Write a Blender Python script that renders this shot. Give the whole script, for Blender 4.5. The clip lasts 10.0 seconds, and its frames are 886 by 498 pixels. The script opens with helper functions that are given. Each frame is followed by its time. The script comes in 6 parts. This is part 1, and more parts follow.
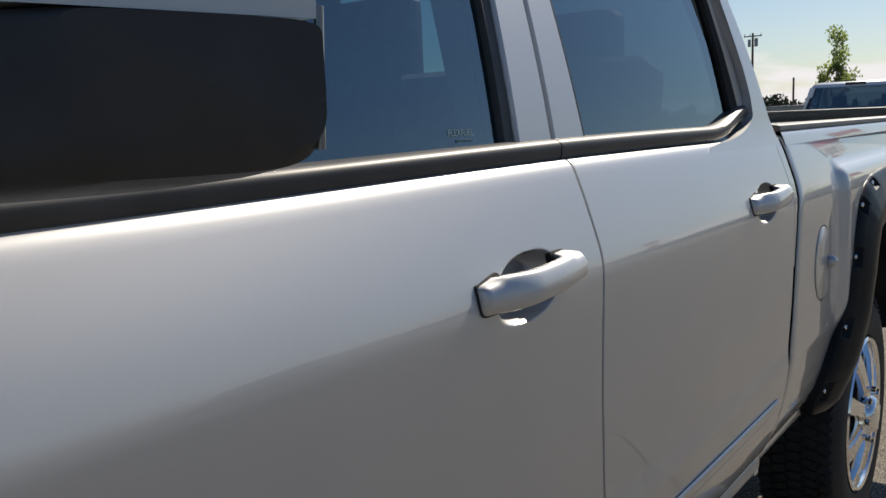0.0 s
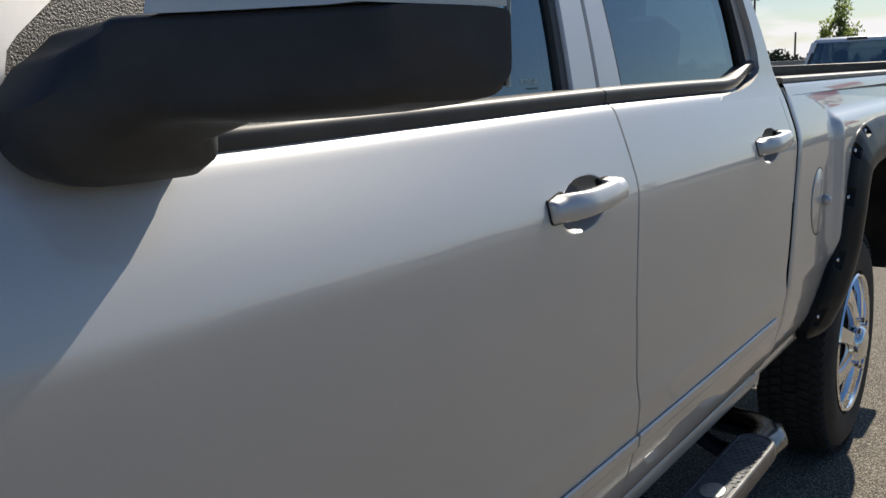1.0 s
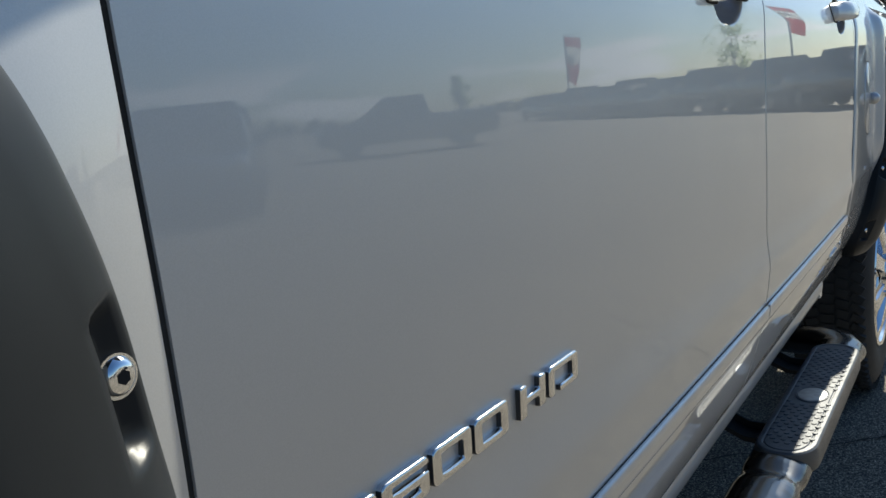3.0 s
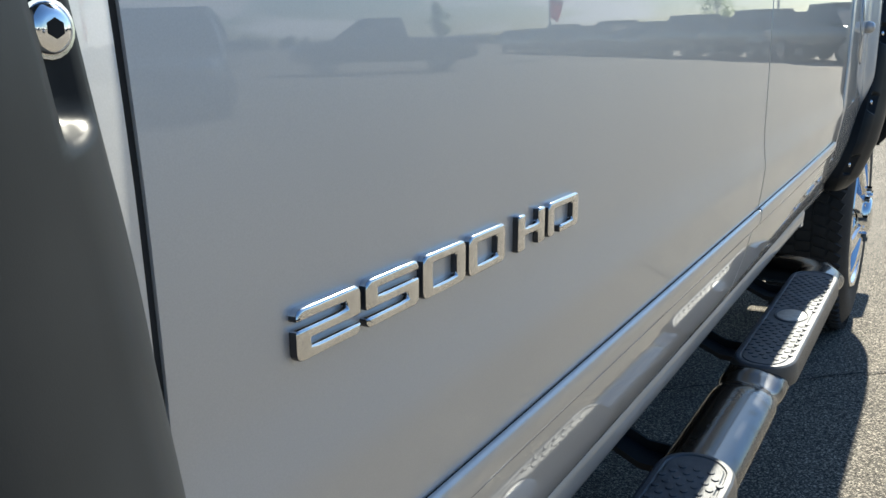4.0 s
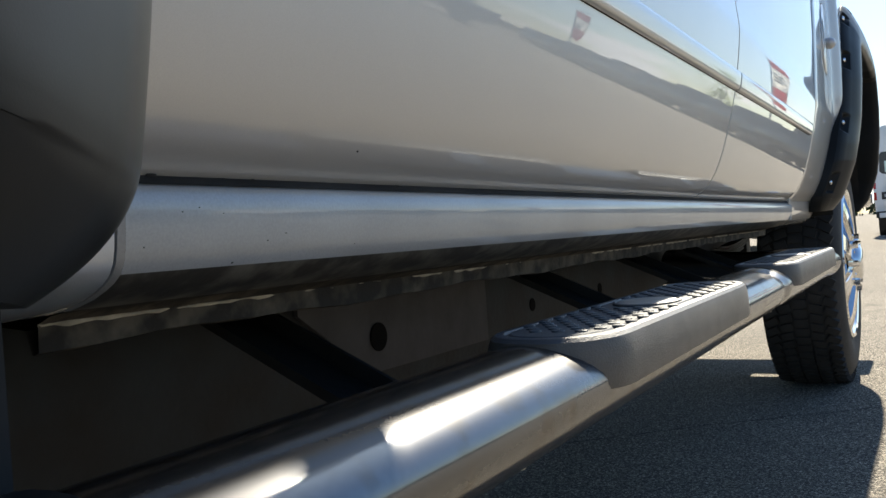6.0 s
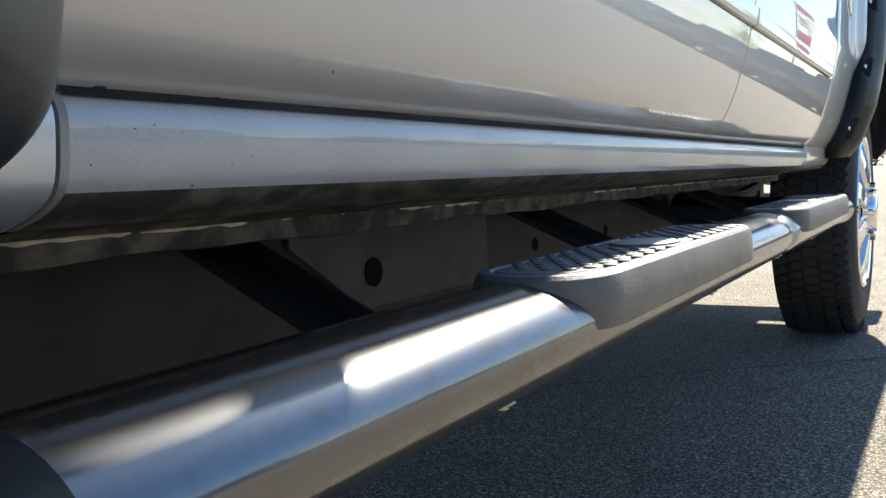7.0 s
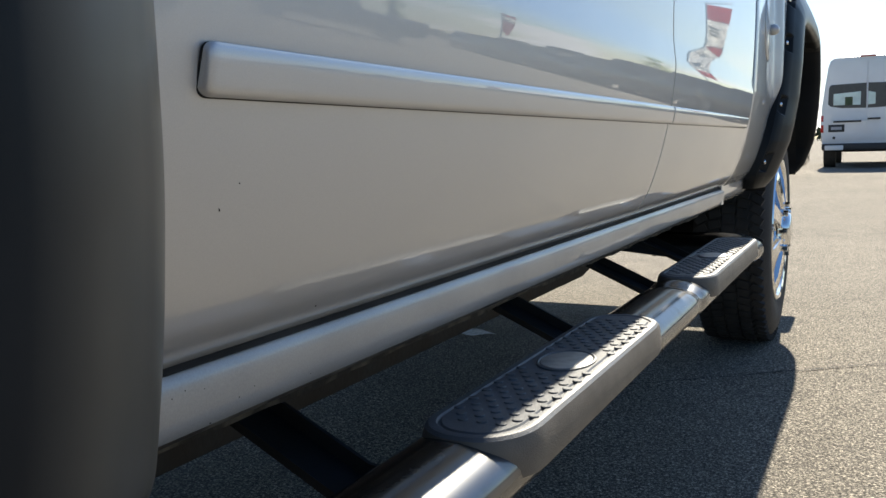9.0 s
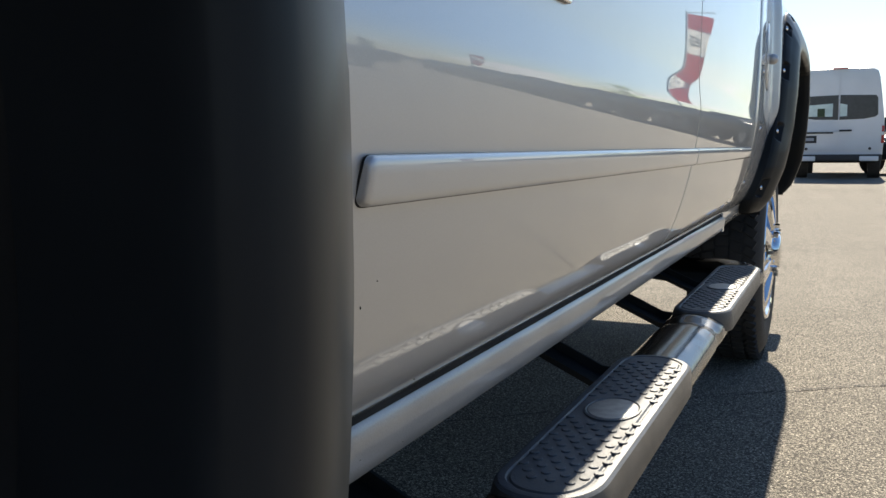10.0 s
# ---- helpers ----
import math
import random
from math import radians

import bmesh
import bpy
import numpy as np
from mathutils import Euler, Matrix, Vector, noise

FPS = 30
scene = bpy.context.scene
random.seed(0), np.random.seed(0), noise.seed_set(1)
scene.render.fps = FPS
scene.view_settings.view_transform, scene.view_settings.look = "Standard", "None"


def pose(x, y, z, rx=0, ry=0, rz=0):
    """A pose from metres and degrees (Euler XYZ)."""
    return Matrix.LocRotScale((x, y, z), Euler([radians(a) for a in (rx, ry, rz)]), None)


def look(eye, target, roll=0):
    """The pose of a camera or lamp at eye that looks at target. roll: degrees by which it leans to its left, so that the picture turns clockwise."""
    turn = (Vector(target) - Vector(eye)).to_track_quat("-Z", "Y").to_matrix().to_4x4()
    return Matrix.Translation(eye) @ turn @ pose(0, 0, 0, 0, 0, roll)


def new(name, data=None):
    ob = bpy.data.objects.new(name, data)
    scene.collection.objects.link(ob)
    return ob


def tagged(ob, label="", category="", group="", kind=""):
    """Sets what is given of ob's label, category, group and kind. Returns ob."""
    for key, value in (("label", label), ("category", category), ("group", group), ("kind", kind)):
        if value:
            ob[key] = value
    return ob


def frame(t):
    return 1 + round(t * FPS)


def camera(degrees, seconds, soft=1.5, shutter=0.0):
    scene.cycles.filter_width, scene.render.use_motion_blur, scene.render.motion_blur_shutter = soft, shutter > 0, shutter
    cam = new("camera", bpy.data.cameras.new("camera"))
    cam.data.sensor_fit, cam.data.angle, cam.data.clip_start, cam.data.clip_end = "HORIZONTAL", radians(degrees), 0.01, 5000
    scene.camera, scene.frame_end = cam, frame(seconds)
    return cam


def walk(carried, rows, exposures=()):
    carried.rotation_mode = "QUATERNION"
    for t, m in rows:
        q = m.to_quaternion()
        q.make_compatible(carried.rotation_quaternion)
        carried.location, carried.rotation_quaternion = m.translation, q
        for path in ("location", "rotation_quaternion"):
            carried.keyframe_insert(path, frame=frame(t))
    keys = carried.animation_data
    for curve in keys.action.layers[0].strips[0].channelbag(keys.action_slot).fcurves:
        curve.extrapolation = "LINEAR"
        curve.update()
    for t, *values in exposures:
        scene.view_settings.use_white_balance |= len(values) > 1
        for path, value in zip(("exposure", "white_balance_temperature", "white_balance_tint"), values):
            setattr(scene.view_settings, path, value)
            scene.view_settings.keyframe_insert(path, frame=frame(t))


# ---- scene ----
cam = camera(54.5, 10.0)
PATH = [
    (0, (0.516, -1.036, 1.459), (-0.669, 0.55, 1.178), -2.2),
    (0.5, (0.546, -1.208, 1.497), (-0.634, 0.364, 1.128), -2.1),
    (1, (0.593, -1.334, 1.455), (-0.583, 0.239, 1.076), -2.3),
    (1.5, (0.553, -1.384, 1.411), (-0.615, 0.2, 1.051), -3.0),
    (2, (0.427, -1.355, 1.338), (-0.728, 0.238, 0.979), -2.9),
    (2.2, (0.376, -1.338, 1.315), (-0.76, 0.265, 0.941), -3.3),
    (3.3, (0.255, -1.287, 1.127), (-0.792, 0.383, 0.787), -4.5),
    (3.5, (0.249, -1.285, 1.122), (-0.793, 0.374, 0.718), -3.7),
    (4, (0.228, -1.265, 1.068), (-0.774, 0.401, 0.599), -1.7),
    (4.5, (0.21, -1.263, 0.917), (-0.789, 0.419, 0.501), -2.8),
    (5, (0.198, -1.286, 0.766), (-0.816, 0.429, 0.591), -2.4),
    (5.5, (0.213, -1.285, 0.68), (-0.798, 0.44, 0.627), -2.1),
    (6, (0.225, -1.28, 0.595), (-0.769, 0.455, 0.579), -4.0),
    (7.5, (0.234, -1.233, 0.588), (-0.797, 0.463, 0.358), -1.9),
    (8, (0.268, -1.227, 0.707), (-0.763, 0.469, 0.46), -1.8),
    (8.5, (0.284, -1.288, 0.769), (-0.734, 0.418, 0.537), -1.5),
    (9, (0.281, -1.35, 0.759), (-0.618, 0.421, 0.526), -1.6),
    (9.5, (0.248, -1.39, 0.781), (-0.599, 0.407, 0.551), -1.7),
    (10, (0.209, -1.402, 0.817), (-0.633, 0.397, 0.586), -0.5),
]
walk(cam, [(t, look(eye, target, roll)) for t, eye, target, roll in PATH], [(0.0, 0.36, 6750, 11), (1.2, 0.48, 6650, 9), (2.2, 0.60, 6500, 5), (3.3, 0.97, 6350, 5), (4.5, 1.51, 6350, 5), (5.5, 1.41, 6850, 8), (6.2, 1.42, 6850, 8), (7.4, 2.05, 6650, 7), (8.2, 1.59, 6800, 8), (9.0, 1.30, 6750, 8), (10.0, 1.2, 6850, 9)])

# ---- world and sun ----
SUN_UP = 40.0
world = bpy.data.worlds.new("sky_world")
scene.world = world
world.use_nodes = True
wn, wl = world.node_tree.nodes, world.node_tree.links
sky = wn.new("ShaderNodeTexSky")
sky.sky_type = "NISHITA"
sky.sun_disc = False
sky.sun_elevation = radians(SUN_UP)
sky.sun_rotation = 0.0
sky.air_density, sky.dust_density, sky.ozone_density = 1.0, 0.8, 2.0
bg = wn["Background"]
bg.inputs["Strength"].default_value = 0.056
# low cumulus over the horizon
geo = wn.new("ShaderNodeTexCoord")
sep = wn.new("ShaderNodeSeparateXYZ")
mapg = wn.new("ShaderNodeMapping")
mapg.inputs["Scale"].default_value = (5.0, 5.0, 22.0)
cn = wn.new("ShaderNodeTexNoise")
cn.inputs["Scale"].default_value = 1.3
cn.inputs["Detail"].default_value = 6.0
ramp = wn.new("ShaderNodeValToRGB")
ramp.color_ramp.elements[0].position, ramp.color_ramp.elements[1].position = 0.50, 0.60
band = wn.new("ShaderNodeValToRGB")
band.color_ramp.elements[0].position, band.color_ramp.elements[1].position = 0.0, 0.012
e = band.color_ramp.elements.new(0.055)
e.color = (1, 1, 1, 1)
e = band.color_ramp.elements.new(0.085)
e.color = (0, 0, 0, 1)
band.color_ramp.elements[0].color = (0, 0, 0, 1)
band.color_ramp.elements[1].color = (1, 1, 1, 1)
mul = wn.new("ShaderNodeMath")
mul.operation = "MULTIPLY"
mixc = wn.new("ShaderNodeMixRGB")
mixc.inputs["Color2"].default_value = (12.0, 12.0, 12.3, 1)
wl.new(geo.outputs["Generated"], sep.inputs[0])
wl.new(geo.outputs["Generated"], mapg.inputs[0])
wl.new(mapg.outputs[0], cn.inputs["Vector"])
wl.new(cn.outputs["Fac"], ramp.inputs[0])
wl.new(sep.outputs["Z"], band.inputs[0])
wl.new(ramp.outputs[0], mul.inputs[0])
wl.new(band.outputs[0], mul.inputs[1])
wl.new(mul.outputs[0], mixc.inputs["Fac"])
tint = wn.new("ShaderNodeMixRGB")
tint.blend_type = "MULTIPLY"
haze = wn.new("ShaderNodeMapRange")
haze.interpolation_type = "SMOOTHSTEP"
haze.inputs["From Min"].default_value, haze.inputs["From Max"].default_value = 0.03, 0.36
haze.inputs["To Min"].default_value = 0.48
wl.new(sep.outputs["Z"], haze.inputs["Value"])
wl.new(haze.outputs[0], tint.inputs["Fac"])
tint.inputs["Color2"].default_value = (0.76, 1.0, 1.24, 1)
wl.new(sky.outputs[0], tint.inputs["Color1"])
wl.new(tint.outputs[0], mixc.inputs["Color1"])
wl.new(mixc.outputs[0], bg.inputs["Color"])

sun = new("sun", bpy.data.lights.new("sun", "SUN"))
sun.data.energy = 5.0
sun.data.angle = radians(0.53)
sun.data.color = (1.0, 0.92, 0.79)
SX = -0.009
sun.matrix_world = look((0, 0, 0), (-SX, -math.cos(radians(SUN_UP)), -math.sin(radians(SUN_UP))))
sun.location = (0, 30, 40)

# ---- materials ----
def mat(name, color, rough=0.5, metal=0.0, coat=0.0, coat_rough=0.03, var=0.0, scale=8.0, bump=0.0, bump_scale=60.0,
        color2=None, spec=0.5, rvar=0.0, fine=0.0, fine_scale=400.0, thr=(0.35, 0.65), detail=5.0):
    m = bpy.data.materials.new(name)
    m.use_nodes = True
    n, l = m.node_tree.nodes, m.node_tree.links
    b = n["Principled BSDF"]
    b.inputs["Base Color"].default_value = (*color, 1)
    b.inputs["Roughness"].default_value = rough
    b.inputs["Metallic"].default_value = metal
    b.inputs["Coat Weight"].default_value = coat
    b.inputs["Coat Roughness"].default_value = coat_rough
    b.inputs["Specular IOR Level"].default_value = spec
    tc = n.new("ShaderNodeTexCoord")
    last = None
    if var > 0 or color2:
        ns = n.new("ShaderNodeTexNoise")
        ns.inputs["Scale"].default_value = scale
        ns.inputs["Detail"].default_value = detail
        l.new(tc.outputs["Object"], ns.inputs["Vector"])
        rp = n.new("ShaderNodeValToRGB")
        rp.color_ramp.elements[0].position, rp.color_ramp.elements[1].position = thr
        c2 = color2 or tuple(c * (1 - var) for c in color)
        c1 = color if color2 else tuple(min(1, c * (1 + var)) for c in color)
        rp.color_ramp.elements[0].color = (*c2, 1)
        rp.color_ramp.elements[1].color = (*c1, 1)
        l.new(ns.outputs["Fac"], rp.inputs[0])
        last = rp.outputs[0]
        if rvar > 0:
            mr = n.new("ShaderNodeMapRange")
            mr.inputs["To Min"].default_value, mr.inputs["To Max"].default_value = rough + rvar, max(0.02, rough - rvar)
            l.new(ns.outputs["Fac"], mr.inputs["Value"])
            l.new(mr.outputs[0], b.inputs["Roughness"])
    if fine > 0:
        fn = n.new("ShaderNodeTexNoise")
        fn.inputs["Scale"].default_value = fine_scale
        fn.inputs["Detail"].default_value = 2.0
        l.new(tc.outputs["Object"], fn.inputs["Vector"])
        mx = n.new("ShaderNodeMixRGB")
        mx.blend_type = "MULTIPLY"
        mx.inputs["Fac"].default_value = 1.0
        fr = n.new("ShaderNodeMapRange")
        fr.inputs["From Min"].default_value, fr.inputs["From Max"].default_value = 0.3, 0.7
        fr.inputs["To Min"].default_value, fr.inputs["To Max"].default_value = 1 - fine, 1 + fine
        l.new(fn.outputs["Fac"], fr.inputs["Value"])
        l.new(fr.outputs[0], mx.inputs["Color2"])
        if last:
            l.new(last, mx.inputs["Color1"])
        else:
            mx.inputs["Color1"].default_value = (*color, 1)
        last = mx.outputs[0]
    if last:
        l.new(last, b.inputs["Base Color"])
    if bump > 0:
        bn = n.new("ShaderNodeTexNoise")
        bn.inputs["Scale"].default_value = bump_scale
        bn.inputs["Detail"].default_value = 4.0
        l.new(tc.outputs["Object"], bn.inputs["Vector"])
        bp = n.new("ShaderNodeBump")
        bp.inputs["Strength"].default_value = bump
        bp.inputs["Distance"].default_value = 0.002
        l.new(bn.outputs["Fac"], bp.inputs["Height"])
        l.new(bp.outputs[0], b.inputs["Normal"])
    return m


def glass_mat(name, tint, rough=0.0):
    m = bpy.data.materials.new(name)
    m.use_nodes = True
    n, l = m.node_tree.nodes, m.node_tree.links
    n.remove(n["Principled BSDF"])
    tr = n.new("ShaderNodeBsdfTransparent")
    tr.inputs[0].default_value = (*tint, 1)
    gl = n.new("ShaderNodeBsdfGlossy")
    gl.inputs["Roughness"].default_value = rough
    gl.inputs["Color"].default_value = (0.80, 0.94, 1.0, 1)
    fr = n.new("ShaderNodeFresnel")
    fr.inputs["IOR"].default_value = 2.35
    mx = n.new("ShaderNodeMixShader")
    l.new(fr.outputs[0], mx.inputs[0])
    l.new(tr.outputs[0], mx.inputs[1])
    l.new(gl.outputs[0], mx.inputs[2])
    l.new(mx.outputs[0], n["Material Output"].inputs[0])
    return m


PAINT = mat("silver_paint", (0.505, 0.505, 0.507), 0.48, 0.58, 1.0, 0.012, var=0.02, scale=3.0, fine=0.04, fine_scale=1500.0, rvar=0.03)
# darker, rougher silver than the doors, for the sill
PAINT_SILL = mat("dull_silver_paint", (0.36, 0.362, 0.36), 0.52, 0.5, 0.7, 0.03, var=0.06, scale=9.0, fine=0.06, fine_scale=700.0, rvar=0.05)
PAINT_W = mat("white_paint", (0.62, 0.64, 0.66), 0.4, 0.0, 1.0, 0.03, var=0.04, scale=1.5)
PLASTIC = mat("black_plastic", (0.024, 0.025, 0.027), 0.48, spec=0.4, var=0.2, scale=30.0, bump=0.25, bump_scale=900.0)
PLASTIC_TEX = mat("grained_plastic", (0.025, 0.026, 0.028), 0.5, var=0.3, scale=250.0, bump=1.0, bump_scale=500.0)
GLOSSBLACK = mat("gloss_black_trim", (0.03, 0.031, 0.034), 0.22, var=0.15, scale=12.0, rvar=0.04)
FLARE = mat("satin_flare_plastic", (0.016, 0.018, 0.020), 0.34, spec=0.11, var=0.2, scale=6.0, bump=0.02, bump_scale=1500.0, rvar=0.07)
BELT = mat("satin_black_trim", (0.046, 0.047, 0.050), 0.48, spec=0.32, var=0.12, scale=14.0, rvar=0.05)
CHROME = mat("chrome", (0.82, 0.82, 0.82), 0.06, 1.0, var=0.04, scale=9.0, rvar=0.02)
SATIN = mat("satin_chrome", (0.74, 0.73, 0.72), 0.15, 1.0, var=0.05, scale=40.0, rvar=0.04)
STEEL = mat("weathered_step_steel", (0.135, 0.138, 0.147), 0.13, 1.0, 0.0, 0.1, scale=34.0, color2=(0.105, 0.088, 0.072), rvar=0.05, thr=(0.32, 0.47), bump=0.06, bump_scale=38.0, fine=0.08, fine_scale=260.0)


def brushed(m, rough, part_):
    """A second, wider lobe for the fine scratches of worn metal."""
    n, l = m.node_tree.nodes, m.node_tree.links
    b = n["Principled BSDF"]
    gl = n.new("ShaderNodeBsdfGlossy")
    gl.inputs["Roughness"].default_value = rough
    gl.inputs["Color"].default_value = (0.24, 0.24, 0.245, 1)
    mx = n.new("ShaderNodeMixShader")
    mx.inputs[0].default_value = part_
    l.new(b.outputs[0], mx.inputs[1])
    l.new(gl.outputs[0], mx.inputs[2])
    l.new(mx.outputs[0], n["Material Output"].inputs[0])


brushed(STEEL, 0.38, 0.24)
RUBBER = mat("tyre_rubber", (0.022, 0.021, 0.020), 0.75, var=0.25, scale=14.0, bump=0.5, bump_scale=200.0)
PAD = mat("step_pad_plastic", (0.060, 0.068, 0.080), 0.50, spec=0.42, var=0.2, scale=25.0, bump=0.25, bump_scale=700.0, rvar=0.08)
# pad plastic for upright faces, with tan ground reflection put into its colour
PADSIDE = mat("step_pad_ground_tint", (0.095, 0.084, 0.072), 0.46, spec=0.5, var=0.2, scale=25.0, bump=0.3, bump_scale=700.0)
LOGO = mat("step_badge", (0.34, 0.34, 0.34), 0.42, 0.7, var=0.15, scale=90.0)
UNDER = mat("underbody_black", (0.020, 0.020, 0.020), 0.8, spec=0.2, var=0.35, scale=9.0, bump=0.5, bump_scale=60.0)
MIRROR_BLACK = mat("satin_mirror_plastic", (0.028, 0.030, 0.033), 0.5, spec=0.4, var=0.15, scale=20.0, bump=0.2, bump_scale=900.0, rvar=0.05)
PLATE_STEEL = mat("bracket_plate_steel", (0.05, 0.048, 0.050), 0.65, spec=0.2, var=0.2, scale=14.0, bump=0.3, bump_scale=90.0)
FRAME = mat("frame_steel", (0.024, 0.028, 0.031), 0.65, spec=0.2, scale=12.0, color2=(0.020, 0.019, 0.018), bump=0.4, bump_scale=90.0)
# near-black that stands in for the shade in holes and gaps
HOLE = mat("hole_and_gap_shade", (0.003, 0.003, 0.003), 0.9, spec=0.1, var=0.1)
DIRTPAINT = mat("paint_under_dirt", (0.13, 0.12, 0.10), 0.7, 0.1, 0.1, 0.3, scale=42.0, color2=(0.035, 0.030, 0.024), thr=(0.42, 0.62), bump=0.2, bump_scale=200.0)
PALE = mat("pale_ground_patch", (0.74, 0.74, 0.72), 0.9, var=0.25, scale=60.0, bump=0.6, bump_scale=120.0)
SEALER = mat("seam_sealer", (0.42, 0.36, 0.27), 0.8, var=0.3, scale=60.0)
DIRTY = mat("dirty_sill", (0.11, 0.092, 0.068), 0.8, 0.0, spec=0.2, scale=38.0, color2=(0.030, 0.026, 0.021), thr=(0.44, 0.64), bump=0.6, bump_scale=90.0)
INTERIOR = mat("interior_fabric", (0.06, 0.06, 0.065), 0.85, var=0.25, scale=20.0, bump=0.3, bump_scale=400.0)
HEADLINER = mat("headliner", (0.30, 0.30, 0.29), 0.9, var=0.06, scale=20.0)
GLASS = glass_mat("tinted_glass", (0.30, 0.44, 0.48))
GLASS_D = glass_mat("dark_privacy_glass", (0.10, 0.125, 0.135))
RED_LENS = mat("red_lens", (0.42, 0.02, 0.02), 0.15, var=0.1, scale=20.0)
PLATE = mat("number_plate", (0.35, 0.36, 0.38), 0.5, var=0.1, scale=40.0)
DARKPAINT = mat("dark_paint", (0.03, 0.032, 0.036), 0.3, 0.2, 1.0, 0.03, var=0.1, scale=2.0)
BLUEPAINT = mat("slate_paint", (0.06, 0.08, 0.11), 0.3, 0.3, 1.0, 0.03, var=0.1, scale=2.0)
REDPAINT = mat("maroon_paint", (0.16, 0.02, 0.02), 0.3, 0.2, 1.0, 0.03, var=0.1, scale=2.0)
GREYPAINT = mat("grey_paint", (0.15, 0.155, 0.16), 0.3, 0.5, 1.0, 0.03, var=0.06, scale=2.0)
BARK = mat("bark", (0.10, 0.075, 0.055), 0.9, var=0.3, scale=14.0, bump=1.0, bump_scale=40.0)
LEAF = mat("foliage", (0.075, 0.10, 0.035), 0.6, var=0.35, scale=3.0)
LEAF_FAR = mat("far_foliage", (0.055, 0.075, 0.035), 0.8, var=0.4, scale=0.6)
POLE = mat("galvanised_pole", (0.30, 0.31, 0.32), 0.5, 0.6, var=0.1, scale=3.0)
WOODPOLE = mat("weathered_pole_wood", (0.11, 0.09, 0.075), 0.9, var=0.25, scale=5.0)
CLOTH_R = mat("red_flag_cloth", (0.50, 0.022, 0.022), 0.8, var=0.08, scale=9.0)
CLOTH_W = mat("white_flag_cloth", (0.74, 0.73, 0.70), 0.8, var=0.05, scale=9.0)
WALLMAT = mat("metal_siding", (0.42, 0.42, 0.41), 0.7, var=0.08, scale=0.7, bump=0.2, bump_scale=6.0)
PANE_LIT = mat("daylight_pane", (0.62, 0.72, 0.66), 0.25, var=0.1, scale=6.0)
STICKER = mat("window_sticker_print", (0.20, 0.30, 0.31), 0.6, var=0.05, scale=50.0)


def leafy(m):
    """Leaves let part of the light through."""
    n, l = m.node_tree.nodes, m.node_tree.links
    b = n["Principled BSDF"]
    tr = n.new("ShaderNodeBsdfTranslucent")
    tr.inputs["Color"].default_value = (0.30, 0.38, 0.10, 1)
    mx = n.new("ShaderNodeMixShader")
    mx.inputs[0].default_value = 0.5
    l.new(b.outputs[0], mx.inputs[1])
    l.new(tr.outputs[0], mx.inputs[2])
    l.new(mx.outputs[0], n["Material Output"].inputs[0])


leafy(LEAF)


